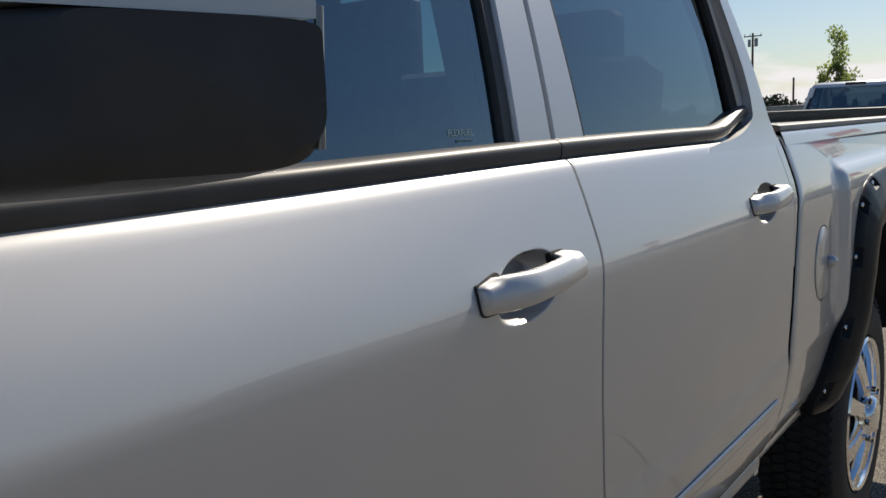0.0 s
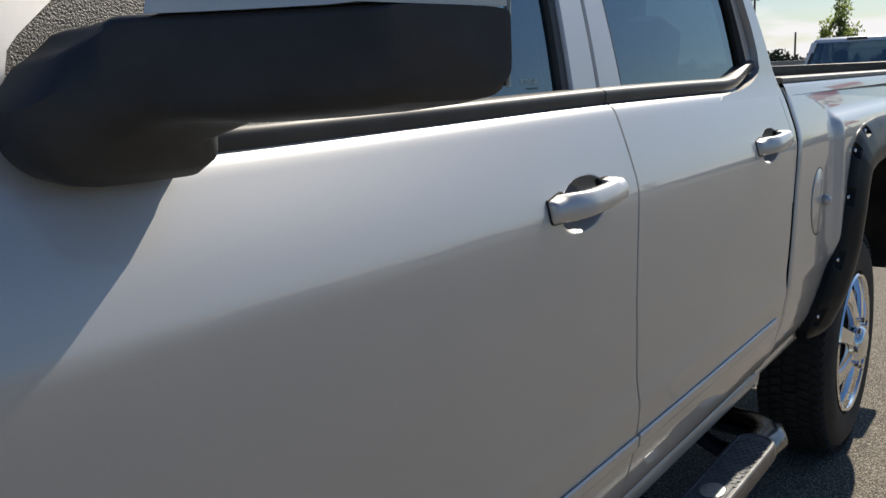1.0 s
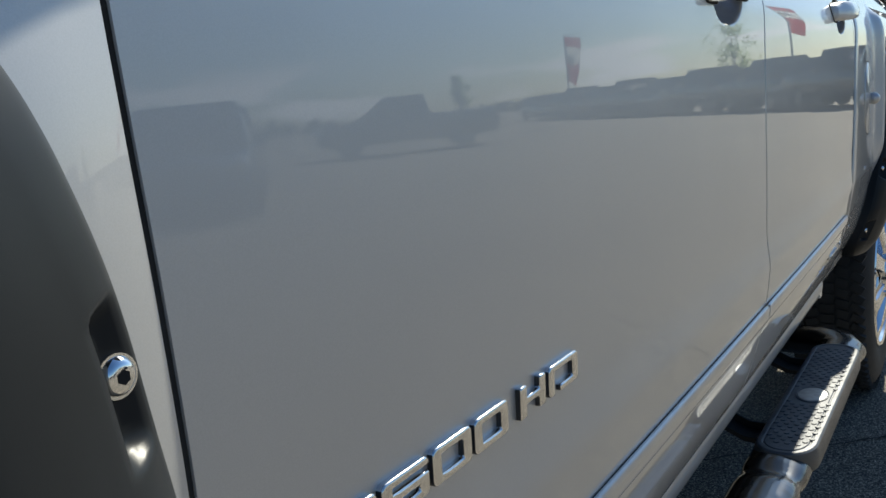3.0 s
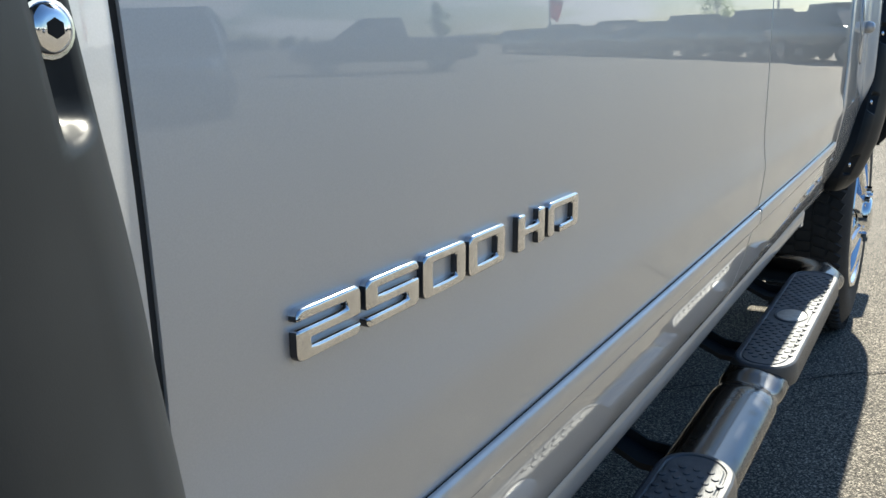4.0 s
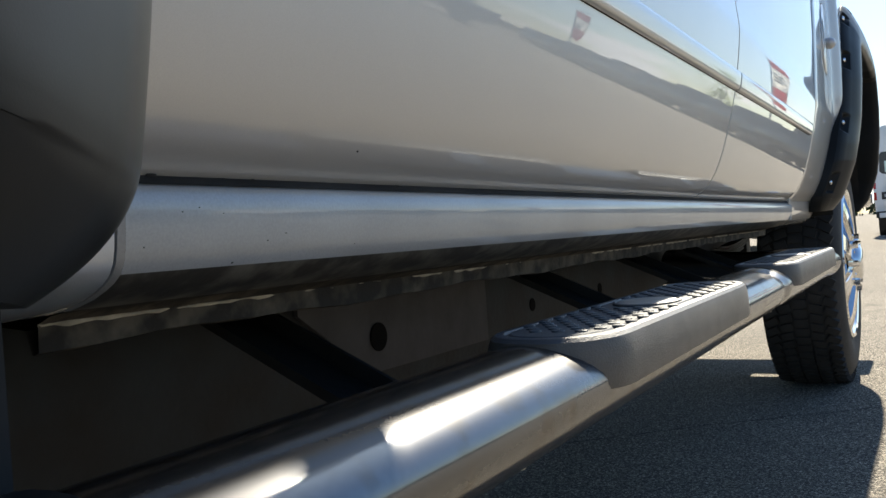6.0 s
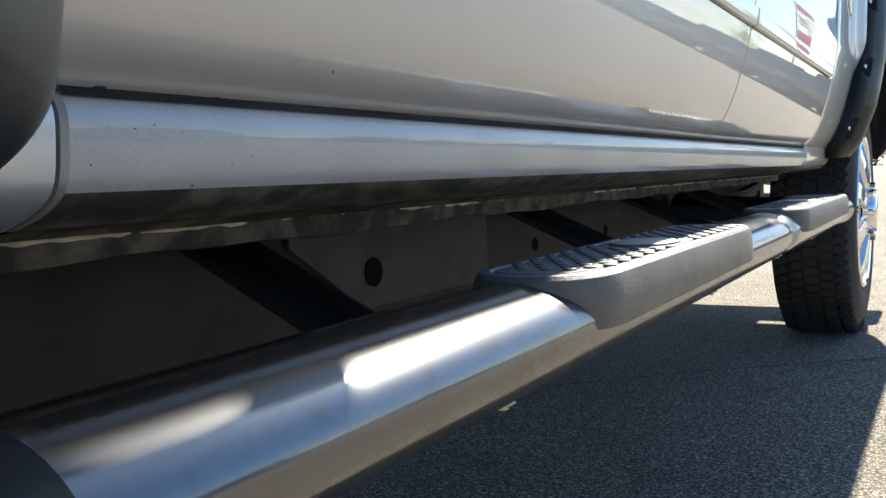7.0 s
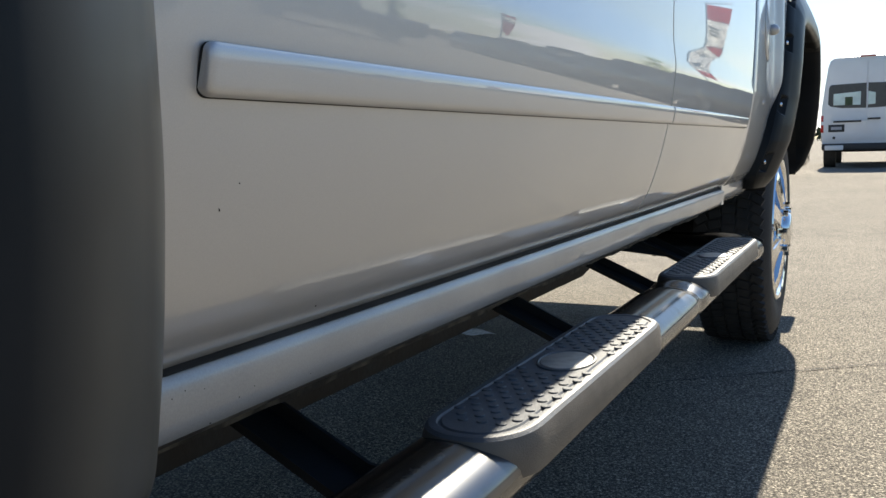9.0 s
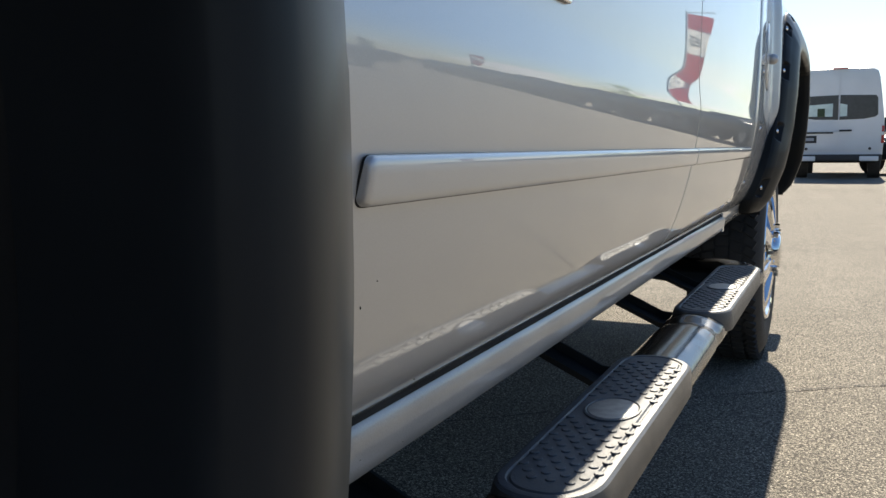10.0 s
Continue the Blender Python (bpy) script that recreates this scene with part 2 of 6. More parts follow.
def asphalt():
    m = mat("worn_asphalt", (0.134, 0.126, 0.113), 0.92, color2=(0.100, 0.095, 0.087), scale=0.35, thr=(0.25, 0.75), spec=0.2)
    n, l = m.node_tree.nodes, m.node_tree.links
    b = n["Principled BSDF"]
    tc = [x for x in n if x.type == "TEX_COORD"][0]
    base = b.inputs["Base Color"].links[0].from_socket
    vo = n.new("ShaderNodeTexVoronoi")
    vo.inputs["Scale"].default_value = 290.0
    l.new(tc.outputs["Object"], vo.inputs["Vector"])
    # pale and dark stones of the aggregate
    sp = n.new("ShaderNodeSeparateColor")
    l.new(vo.outputs["Color"], sp.inputs[0])
    rp = n.new("ShaderNodeValToRGB")
    rp.color_ramp.elements[0].position, rp.color_ramp.elements[1].position = 0.0, 1.0
    rp.color_ramp.elements[0].color = (0.30, 0.30, 0.31, 1)
    rp.color_ramp.elements[1].color = (2.75, 2.66, 2.5, 1)
    k = rp.color_ramp.elements.new(0.6)
    k.color = (0.85, 0.84, 0.82, 1)
    l.new(sp.outputs[0], rp.inputs[0])
    mx = n.new("ShaderNodeMixRGB")
    mx.blend_type = "MULTIPLY"
    mx.inputs["Fac"].default_value = 1.0
    grit = n.new("ShaderNodeTexNoise")
    grit.inputs["Scale"].default_value = 115.0
    grit.inputs["Detail"].default_value = 5.0
    grit.inputs["Roughness"].default_value = 0.78
    l.new(tc.outputs["Object"], grit.inputs["Vector"])
    gr = n.new("ShaderNodeValToRGB")
    gr.color_ramp.elements[0].position, gr.color_ramp.elements[1].position = 0.36, 0.68
    gr.color_ramp.elements[0].color = (0.20, 0.20, 0.21, 1)
    gr.color_ramp.elements[1].color = (2.75, 2.68, 2.55, 1)
    l.new(grit.outputs["Fac"], gr.inputs[0])
    m0 = n.new("ShaderNodeMixRGB")
    m0.blend_type = "MULTIPLY"
    m0.inputs["Fac"].default_value = 1.0
    l.new(base, m0.inputs["Color1"])
    l.new(gr.outputs[0], m0.inputs["Color2"])
    l.new(m0.outputs[0], mx.inputs["Color1"])
    l.new(rp.outputs[0], mx.inputs["Color2"])
    n2 = n.new("ShaderNodeTexNoise")
    n2.inputs["Scale"].default_value = 4.0
    n2.inputs["Detail"].default_value = 6.0
    l.new(tc.outputs["Object"], n2.inputs["Vector"])
    mr = n.new("ShaderNodeMapRange")
    mr.inputs["To Min"].default_value, mr.inputs["To Max"].default_value = 0.75, 1.25
    l.new(n2.outputs["Fac"], mr.inputs["Value"])
    m2 = n.new("ShaderNodeMixRGB")
    m2.blend_type = "MULTIPLY"
    m2.inputs["Fac"].default_value = 1.0
    l.new(mx.outputs[0], m2.inputs["Color1"])
    l.new(mr.outputs[0], m2.inputs["Color2"])
    l.new(m2.outputs[0], b.inputs["Base Color"])
    bp = n.new("ShaderNodeBump")
    bp.inputs["Strength"].default_value = 0.6
    bp.inputs["Distance"].default_value = 0.003
    bp.invert = True
    l.new(vo.outputs["Distance"], bp.inputs["Height"])
    l.new(bp.outputs[0], b.inputs["Normal"])
    return m


ASPHALT = asphalt()

# ---- building helpers ----
def part(name, bm, material, parent=None, label="", smooth=True, flat_up=False):
    me = bpy.data.meshes.new(name)
    bmesh.ops.recalc_face_normals(bm, faces=bm.faces)
    bm.to_mesh(me)
    bm.free()
    for m_ in (material if isinstance(material, (list, tuple)) else [material]):
        me.materials.append(m_)
    if smooth:
        me.polygons.foreach_set("use_smooth", [True] * len(me.polygons))
        if flat_up:
            me.polygons.foreach_set("use_smooth", [p.normal.z < 0.97 for p in me.polygons])
        me.set_sharp_from_angle(angle=radians(25 if flat_up else 38))
    ob = new(name, me)
    if parent is not None:
        ob.parent = parent
    if label:
        ob["label"] = label
    return ob


def root(name, loc, label, category, group=""):
    ob = new(name)
    ob.location = loc
    ob.empty_display_size = 0.2
    return tagged(ob, label, category, group)


def add_box(bm, c, s, rot=None, bevel=0.0, seg=2, mi=0):
    r = bmesh.ops.create_cube(bm, size=1.0, matrix=Matrix.Translation(c) @ (rot or Matrix()) @ Matrix.Diagonal((*s, 1)))
    vs = r["verts"]
    if bevel > 0:
        es = list({e_ for v in vs for e_ in v.link_edges})
        bmesh.ops.bevel(bm, geom=es, offset=bevel, segments=seg, profile=0.7, affect="EDGES")
    return bm


def box(c, s, rot=None, bevel=0.0, seg=2):
    return add_box(bmesh.new(), c, s, rot, bevel, seg)


def add_cyl(bm, p0, p1, r0, r1=None, n=16, cap=True):
    p0, p1 = Vector(p0), Vector(p1)
    d = p1 - p0
    m = Matrix.Translation((p0 + p1) / 2) @ d.to_track_quat("Z", "Y").to_matrix().to_4x4()
    bmesh.ops.create_cone(bm, cap_ends=cap, segments=n, radius1=r0, radius2=r0 if r1 is None else r1, depth=d.length, matrix=m)
    return bm


def loft(bm, rings, closed=True, caps=True):
    """Skin between rings of equal length."""
    vs = [[bm.verts.new(p) for p in ring] for ring in rings]
    n = len(rings[0])
    for a, b in zip(vs[:-1], vs[1:]):
        for i in range(n if closed else n - 1):
            j = (i + 1) % n
            bm.faces.new((a[i], a[j], b[j], b[i]))
    if closed and caps:
        bm.faces.new(vs[0][::-1])
        bm.faces.new(vs[-1])
    return bm


def prism(poly, axis, a, b):
    """A polygon extruded from a to b along an axis; poly gives the two other coordinates in order."""
    bm = bmesh.new()
    def place(p, v):
        c = list(p)
        c.insert("xyz".index(axis), v)
        return c
    return loft(bm, [[place(p, a) for p in poly], [place(p, b) for p in poly]])


def smoothstep(a, b, v):
    t = min(1.0, max(0.0, (v - a) / (b - a)))
    return t * t * (3 - 2 * t)


# ---- the side of the truck: lean of the skin by height ----
LEAN_Z = [0.6305, 0.6335, 0.640, 0.646, 0.658, 0.675, 0.70, 0.74, 0.78, 0.83, 0.868, 0.886, 0.908, 0.928, 0.95, 1.02, 1.08, 1.12, 1.20, 1.242, 1.256, 1.269, 1.30, 1.35, 1.384, 1.396, 1.403, 1.408]
LEAN_A = [-62, -58, -54, -50, -36, -25, -19, -15.5, -12, -8.5, -6.5, 5.0, 4.0, -1.5, -2.0, -1.0, 0.2, 0.6, 1.2, 2.6, 8.0, 15.0, 18.0, 19.5, 21.5, 28, 46, 70]
_z = np.linspace(0.6305, 1.408, 1556)
_a = np.interp(_z, LEAN_Z, LEAN_A)
_k = np.hanning(17)
_a = np.convolve(np.pad(_a, 8, "edge"), _k / _k.sum(), "valid")
_x = -np.concatenate([[0], np.cumsum(np.tan(np.radians((_a[1:] + _a[:-1]) / 2)) * np.diff(_z))])
_x += -0.006 - np.interp(0.875, _z, _x)


def skin(z, y=0.0):
    return float(np.interp(z, _z, _x)) - 0.004 * max(0.0, y) ** 2


ZTOP = 1.408


def belt_drop(y):
    """The belt line falls slightly towards the front."""
    return 0.008 * (1 - smoothstep(-0.95, 0.15, y))


def panel(y0, y1, z0, z1, shape=None, keep=None, step_y=0.02, zs=None, hem=0.025, mirrored=False):
    """A pressed body panel between the edges y0(z) and y1(z), with turned-in edges."""
    bm = bmesh.new()
    if zs is None:
        zs = [z for z in np.concatenate([np.arange(z0, 0.68, 0.006), np.arange(0.68, 0.86, 0.012), np.arange(0.86, 0.94, 0.006),
                                         np.arange(0.94, 1.37, 0.012), np.arange(1.37, z1, 0.004), [z1]]) if z0 <= z <= z1]
    ny = max(2, int((y1(1.0) - y0(1.0)) / step_y))
    def X(z, y):
        x = skin(z, y) + (shape(y, z) if shape else 0.0)
        return -2.03 - x if mirrored else x
    rows = []
    for z in zs:
        a, b = y0(z), y1(z)
        rows.append([(X(z, y), y, z - belt_drop(y) * smoothstep(1.30, 1.395, z)) for y in [a + (b - a) * i / ny for i in range(ny + 1)]])
    s = -1 if mirrored else 1
    grid = [[bm.verts.new(p) for p in row] for row in rows]
    for i in range(len(grid) - 1):
        for j in range(ny):
            c = [(rows[i][j][k] + rows[i + 1][j + 1][k]) / 2 for k in range(3)]
            if keep and not keep(c[1], c[2]):
                continue
            bm.faces.new((grid[i][j], grid[i][j + 1], grid[i + 1][j + 1], grid[i + 1][j]))
    # turned edges, rounded in two steps
    for j, d in ((0, 1), (ny, -1)):
        prev = [r[j] for r in grid]
        for off, back in ((-0.001 * d, 0.003), (-0.0015 * d, hem)):
            cur = [bm.verts.new((v.co.x - s * back, v.co.y + off, v.co.z)) for v in [r[j] for r in grid]]
            for i in range(len(grid) - 1):
                if keep and not keep(rows[i][j][1] + d * 0.01, (rows[i][j][2] + rows[i + 1][j][2]) / 2):
                    continue
                bm.faces.new((prev[i], prev[i + 1], cur[i + 1], cur[i]))
            prev = cur
    lo = [bm.verts.new((v.co.x - s * hem, v.co.y, v.co.z + 0.004)) for v in grid[0]]
    hi = [bm.verts.new((v.co.x - s * hem, v.co.y, v.co.z + 0.001)) for v in grid[-1]]
    for j in range(ny):
        if keep is None or keep((rows[0][j][1] + rows[0][j + 1][1]) / 2, zs[0]):
            bm.faces.new((grid[0][j], grid[0][j + 1], lo[j + 1], lo[j]))
        bm.faces.new((grid[-1][j], grid[-1][j + 1], hi[j + 1], hi[j]))
    for v in [v for v in bm.verts if not v.link_faces]:
        bm.verts.remove(v)
    return bm


# ---- ground ----
bm = bmesh.new()
bmesh.ops.create_grid(bm, x_segments=24, y_segments=24, size=900.0)
ground = tagged(part("ground", bm, ASPHALT, smooth=False), "sunlit worn grey-brown asphalt of an open car lot", "ground", kind="structure")

rnd = random.Random(31)
bm = bmesh.new()
cx, cy, rows_ = -0.9, 0.85, []
for i in range(150):
    cx += 0.014
    cy += 0.01204 + rnd.uniform(-0.008, 0.008)
    w_ = 0.0042 * rnd.uniform(0.2, 1.3)
    rows_.append([(cx - w_ * 0.6, cy + w_ * 0.8, 0.004), (cx + w_ * 0.6, cy - w_ * 0.8, 0.004)])
loft(bm, rows_, closed=False)
part("asphalt_crack", bm, UNDER, ground)
# flat irregular pale patch just above the asphalt
bm = bmesh.new()
ring = []
for x, y in ((-1.48, 1.87), (-1.42, 1.80), (-1.26, 1.775), (-1.20, 1.74), (-1.12, 1.80), (-1.19, 1.86), (-1.26, 1.835)):
    for k in range(3):
        ring.append(bm.verts.new((x + rnd.uniform(-0.012, 0.012) + 0.012 * k, y + rnd.uniform(-0.008, 0.008), 0.004)))
bm.faces.new(ring)
part("pale_patch", bm, PALE, ground, "pale patch on the asphalt")

# ---- the silver pickup truck ----
truck = root("pickup_truck", (-1.0, 0.3, 0.0), "silver crew cab pickup truck with black bolt-on wheel flares", "truck")
TINV = Matrix.Translation((1.0, -0.3, 0.0))
REAR_AXLE, FRONT_AXLE, WHEEL_R = 2.12, -1.735, 0.42


def tpart(name, bm, material, parent=None, label="", smooth=True):
    """A part of the truck, given in world coordinates."""
    ob = part(name, bm, material, parent or truck, label, smooth)
    if parent is None:
        ob.matrix_parent_inverse = TINV
    return ob


def spart(name, bm, material, parent, label="", smooth=True):
    """A piece of a part of the truck, in world coordinates."""
    return part(name, bm, material, parent, label, smooth)


B_GAP = 0.042


def b_line(z):
    """Shut line between the doors."""
    return float(np.interp(z, [0.63, 0.80, 0.87, 0.95, 1.07, 1.165, 1.23, 1.28, 1.41], [0.042, 0.042, 0.037, 0.027, 0.021, 0.027, 0.034, 0.042, 0.042]))


def front_edge(z):
    return float(np.interp(z, [0.63, 0.66, 0.70, 0.95, 1.02, 1.10, 1.15, 1.20, 1.26, 1.34, 1.41], [-1.040, -1.060, -1.067, -1.0685, -1.070, -1.073, -1.0755, -1.0775, -1.0785, -1.079, -1.080]))


def cab_edge(z):
    return float(np.interp(z, [0.60, 0.66, 0.72, 0.9, 1.1, 1.2, 1.3, 1.42], [0.955, 0.985, 0.992, 0.998, 1.022, 1.036, 1.036, 1.03]))


def corner_edge(z):
    """Rear edge of the cab; a strip of body side widens between it and the door above the handle."""
    return cab_edge(z) + float(np.interp(z, [0.6, 1.10, 1.16, 1.22, 1.30, 1.42], [0.004, 0.004, 0.007, 0.014, 0.040, 0.044]))


def bed_edge(z):
    return corner_edge(z) + 0.028


HANDLES = {"front": (-0.163, 1.275), "rear": (0.826, 1.284)}


def cup(y, z, hy, hz):
    """Depth of the finger hollow behind a handle; it leans back towards its top."""
    dz = z - hz + 0.010
    u = abs(y - hy - 0.006 - 0.45 * dz) / 0.073
    r = (u ** 2.3 + (abs(dz) / 0.041) ** 2.3) ** (1 / 2.3)
    return -0.040 * (1 - smoothstep(0.70, 1.0, r))


def fine_zs(z0, z1, hz):
    return sorted({round(float(z), 4) for z in np.concatenate([
        np.arange(z0, 0.68, 0.006), np.arange(0.68, 0.86, 0.012), np.arange(0.86, 0.94, 0.005), np.arange(0.94, hz - 0.062, 0.012),
        np.arange(hz - 0.062, hz + 0.062, 0.0016), np.arange(hz + 0.064, 1.37, 0.01), np.arange(1.37, z1, 0.003), [z1]])})


fd_hy, fd_hz = HANDLES["front"]
rd_hy, rd_hz = HANDLES["rear"]
front_door = tpart("front_door", panel(front_edge, lambda z: b_line(z) - 0.0035, 0.6325, ZTOP, shape=lambda y, z: cup(y, z, fd_hy, fd_hz),
                   step_y=0.0026, zs=fine_zs(0.6325, ZTOP, fd_hz)), PAINT)
rear_door = tpart("rear_door", panel(lambda z: b_line(z) + 0.0035, lambda z: cab_edge(z) - 0.003, 0.6325, ZTOP, shape=lambda y, z: cup(y, z, rd_hy, rd_hz),
                  step_y=0.0026, zs=fine_zs(0.6325, ZTOP, rd_hz)), PAINT)
# dark body shell behind the door gaps
tpart("door_jamb", box((-0.115, -0.01, 1.0), (0.05, 2.16, 0.72)), UNDER)

# filler between cab and bed, its near-black colour standing for the gap's shade
bm = bmesh.new()
loft(bm, [[(skin(z, 1.0) - 0.030, cab_edge(z) - 0.006, z), (skin(z, 1.0) - 0.034, bed_edge(z) - 0.004, z), (-0.15, bed_edge(z) - 0.004, z), (-0.15, cab_edge(z) - 0.006, z)] for z in np.linspace(0.64, 1.40, 30)])
tpart("cab_bed_gap", bm, HOLE)
tpart("cab_corner", panel(lambda z: cab_edge(z) + 0.0015, corner_edge, 1.10, ZTOP, step_y=0.004), PAINT)
# wheel arches
REAR_HALF = [(0.690, 0.606), (0.692, 0.66), (0.680, 0.75), (0.648, 0.83), (0.610, 0.90), (0.585, 1.0), (0.567, 1.06), (0.538, 1.13), (0.490, 1.205), (0.42, 1.245), (0.30, 1.267), (0.10, 1.277)]


def arch_path(axle):
    """Outer edge of a flare from the foot of its forward leg over the top to the other foot."""
    half = REAR_HALF
    if axle < 0:
        half = [(0.643, 0.578), (0.651, 0.620), (0.6615, 0.68), (0.6680, 0.75), (0.668, 0.83), (0.6665, 0.87), (0.662, 0.92), (0.656, 0.962), (0.652, 1.007), (0.646, 1.04), (0.638, 1.098), (0.630, 1.129), (0.622, 1.152), (0.611, 1.182), (0.599, 1.202), (0.582, 1.218),
                (0.53, 1.243), (0.43, 1.266), (0.30, 1.280), (0.10, 1.288)]
    pts = [(axle - d, z) for d, z in half] + [(axle + d, z) for d, z in reversed(half)]
    # resample evenly
    pts = np.array(pts)
    seg = np.concatenate([[0], np.cumsum(np.linalg.norm(np.diff(pts, axis=0), axis=1))])
    s = np.linspace(0, seg[-1], 1200)
    out = np.stack([np.interp(s, seg, pts[:, 0]), np.interp(s, seg, pts[:, 1])], 1)
    k = np.hanning(43)
    k /= k.sum()
    for c in (0, 1):
        out[21:-21, c] = np.convolve(out[:, c], k, "same")[21:-21]
    return out, s


def in_arch(y, z, axle, inset):
    d, zz = abs(y - axle), z
    half = (float(np.interp(z, [p[1] for p in REAR_HALF], [p[0] for p in REAR_HALF])) if axle > 0 else 0.655) - inset
    if d > half:
        return False
    top = 1.275 - inset - 0.28 * max(0.0, (d - 0.30) / 0.35) ** 2.2
    return zz < top


def bed_bulge(y, z):
    """The bed tucks under towards its lower edge and bulges round the wheel."""
    tuck = float(np.interp(z, [0.638, 0.66, 0.70, 0.75, 0.80, 0.88, 1.0], [-0.083, -0.065, -0.046, -0.031, -0.020, -0.006, -0.003])) if z < 1.0 else skin(z) + 0.003
    box_ = 0.024 * smoothstep(1.462, 1.520, y) * (1 - smoothstep(1.290, 1.332, z)) * (1 - smoothstep(2.74, 2.78, y)) * smoothstep(0.80, 0.95, z)
    return tuck - skin(z) + box_ - 0.003 * (1 - smoothstep(0.0, 0.012, y - bed_edge(z)))


def fender_shape(y, z):
    """The fender swells outwards from the door gap to the wheel."""
    return 0.015 * (1 - math.exp(-max(0.0, front_edge(z) - 0.006 - y) / 0.036)) * (1 - smoothstep(1.12, 1.33, z))


bed_side = tpart("bed_side", panel(bed_edge, lambda z: 3.12, 0.638, ZTOP, shape=bed_bulge, step_y=0.009,
                 keep=lambda y, z: not in_arch(y, z, REAR_AXLE, 0.06)), PAINT)
fender = tpart("front_fender", panel(lambda z: -2.72, lambda z: front_edge(z) - 0.0042, 0.638, ZTOP, shape=fender_shape,
               keep=lambda y, z: not in_arch(y, z, FRONT_AXLE, 0.06)), PAINT)

# dark strip laid in the front door gap in place of its shade
bm = bmesh.new()
loft(bm, [[(skin(z) - 0.0012, front_edge(z) - 0.0040, z), (skin(z) - 0.0012, front_edge(z) - 0.0004, z)] for z in np.linspace(0.645, 1.40, 40)], closed=False)
tpart("door_gap_shade", bm, UNDER)
# near-black sheet over the bed's front edge, painted-in shade of the gap
bm = bmesh.new()
loft(bm, [[(skin(z, 1.05) + bed_bulge(bed_edge(z), z) - 0.0030, bed_edge(z) - 0.003, z), (-0.14, bed_edge(z) - 0.003, z)] for z in np.linspace(0.645, 1.40, 40)], closed=False)
tpart("bed_gap_shade", bm, HOLE)

# far side, the same panels turned about
tpart("front_door", panel(front_edge, lambda z: B_GAP - 0.0035, 0.638, ZTOP, step_y=0.1, mirrored=True), PAINT)
tpart("rear_door", panel(lambda z: B_GAP + 0.0035, lambda z: cab_edge(z) - 0.005, 0.638, ZTOP, step_y=0.1, mirrored=True), PAINT)
tpart("bed_side", panel(lambda z: cab_edge(z) + 0.014, lambda z: 3.12, 0.638, ZTOP, step_y=0.04, keep=lambda y, z: not in_arch(y, z, REAR_AXLE, 0.1), mirrored=True), PAINT)
tpart("front_fender", panel(lambda z: -2.72, lambda z: front_edge(z) - 0.0075, 0.638, ZTOP, step_y=0.04, keep=lambda y, z: not in_arch(y, z, FRONT_AXLE, 0.1), mirrored=True), PAINT)


# fuel filler door with its knob
def fuel_door():
    bm = bmesh.new()
    n = 40
    for r0, r1, d0, d1 in ((0.0, 0.078, 0.0035, 0.003), (0.078, 0.081, 0.003, 0.0004)):
        a_ring = []
        for k in range(n):
            a = 2 * math.pi * k / n
            ring = []
            for r, d in ((r0, d0), (r1, d1)):
                y, z = 1.297 + r * math.cos(a), 1.075 + r * 1.18 * math.sin(a)
                ring.append(bm.verts.new((skin(z, y) + bed_bulge(y, z) + d, y, z)))
            a_ring.append(ring)
        for k in range(n):
            p, q = a_ring[k], a_ring[(k + 1) % n]
            bm.faces.new((p[0], q[0], q[1], p[1]))
    bmesh.ops.remove_doubles(bm, verts=bm.verts, dist=1e-5)
    return bm


spart("fuel_door", fuel_door(), PAINT, bed_side)
bm = bmesh.new()
n = 40
for k in range(n):
    a, b = 2 * math.pi * k / n, 2 * math.pi * (k + 1) / n
    q = []
    for r, t_ in ((0.0812, a), (0.0836, a), (0.0836, b), (0.0812, b)):
        y, z = 1.297 + r * math.cos(t_), 1.075 + r * 1.18 * math.sin(t_)
        q.append(bm.verts.new((skin(z, y) + bed_bulge(y, z) + 0.0008, y, z)))
    bm.faces.new(q)
spart("fuel_door_gap", bm, UNDER, bed_side)
bm = bmesh.new()
bmesh.ops.create_uvsphere(bm, u_segments=16, v_segments=10, radius=0.016, matrix=Matrix.Translation((0.0, 1.352, 1.072)))
spart("fuel_door_knob", bm, PAINT, bed_side)


# ---- bolt-on flares ----
CROSS = [(-0.002, -0.03), (-0.002, 0.000), (0.0015, 0.0052), (0.004, 0.0085), (0.007, 0.0118), (0.010, 0.0145), (0.014, 0.0178), (0.018, 0.0208), (0.022, 0.0235), (0.026, 0.026), (0.030, 0.0282), (0.034, 0.0302), (0.040, 0.0334), (0.048, 0.0376), (0.056, 0.0416), (0.065, 0.0457),
         (0.075, 0.0498), (0.085, 0.0530), (0.095, 0.0551), (0.105, 0.0561), (0.120, 0.0558), (0.130, 0.052), (0.135, 0.044), (0.136, 0.030), (0.134, 0.005), (0.128, -0.05)]


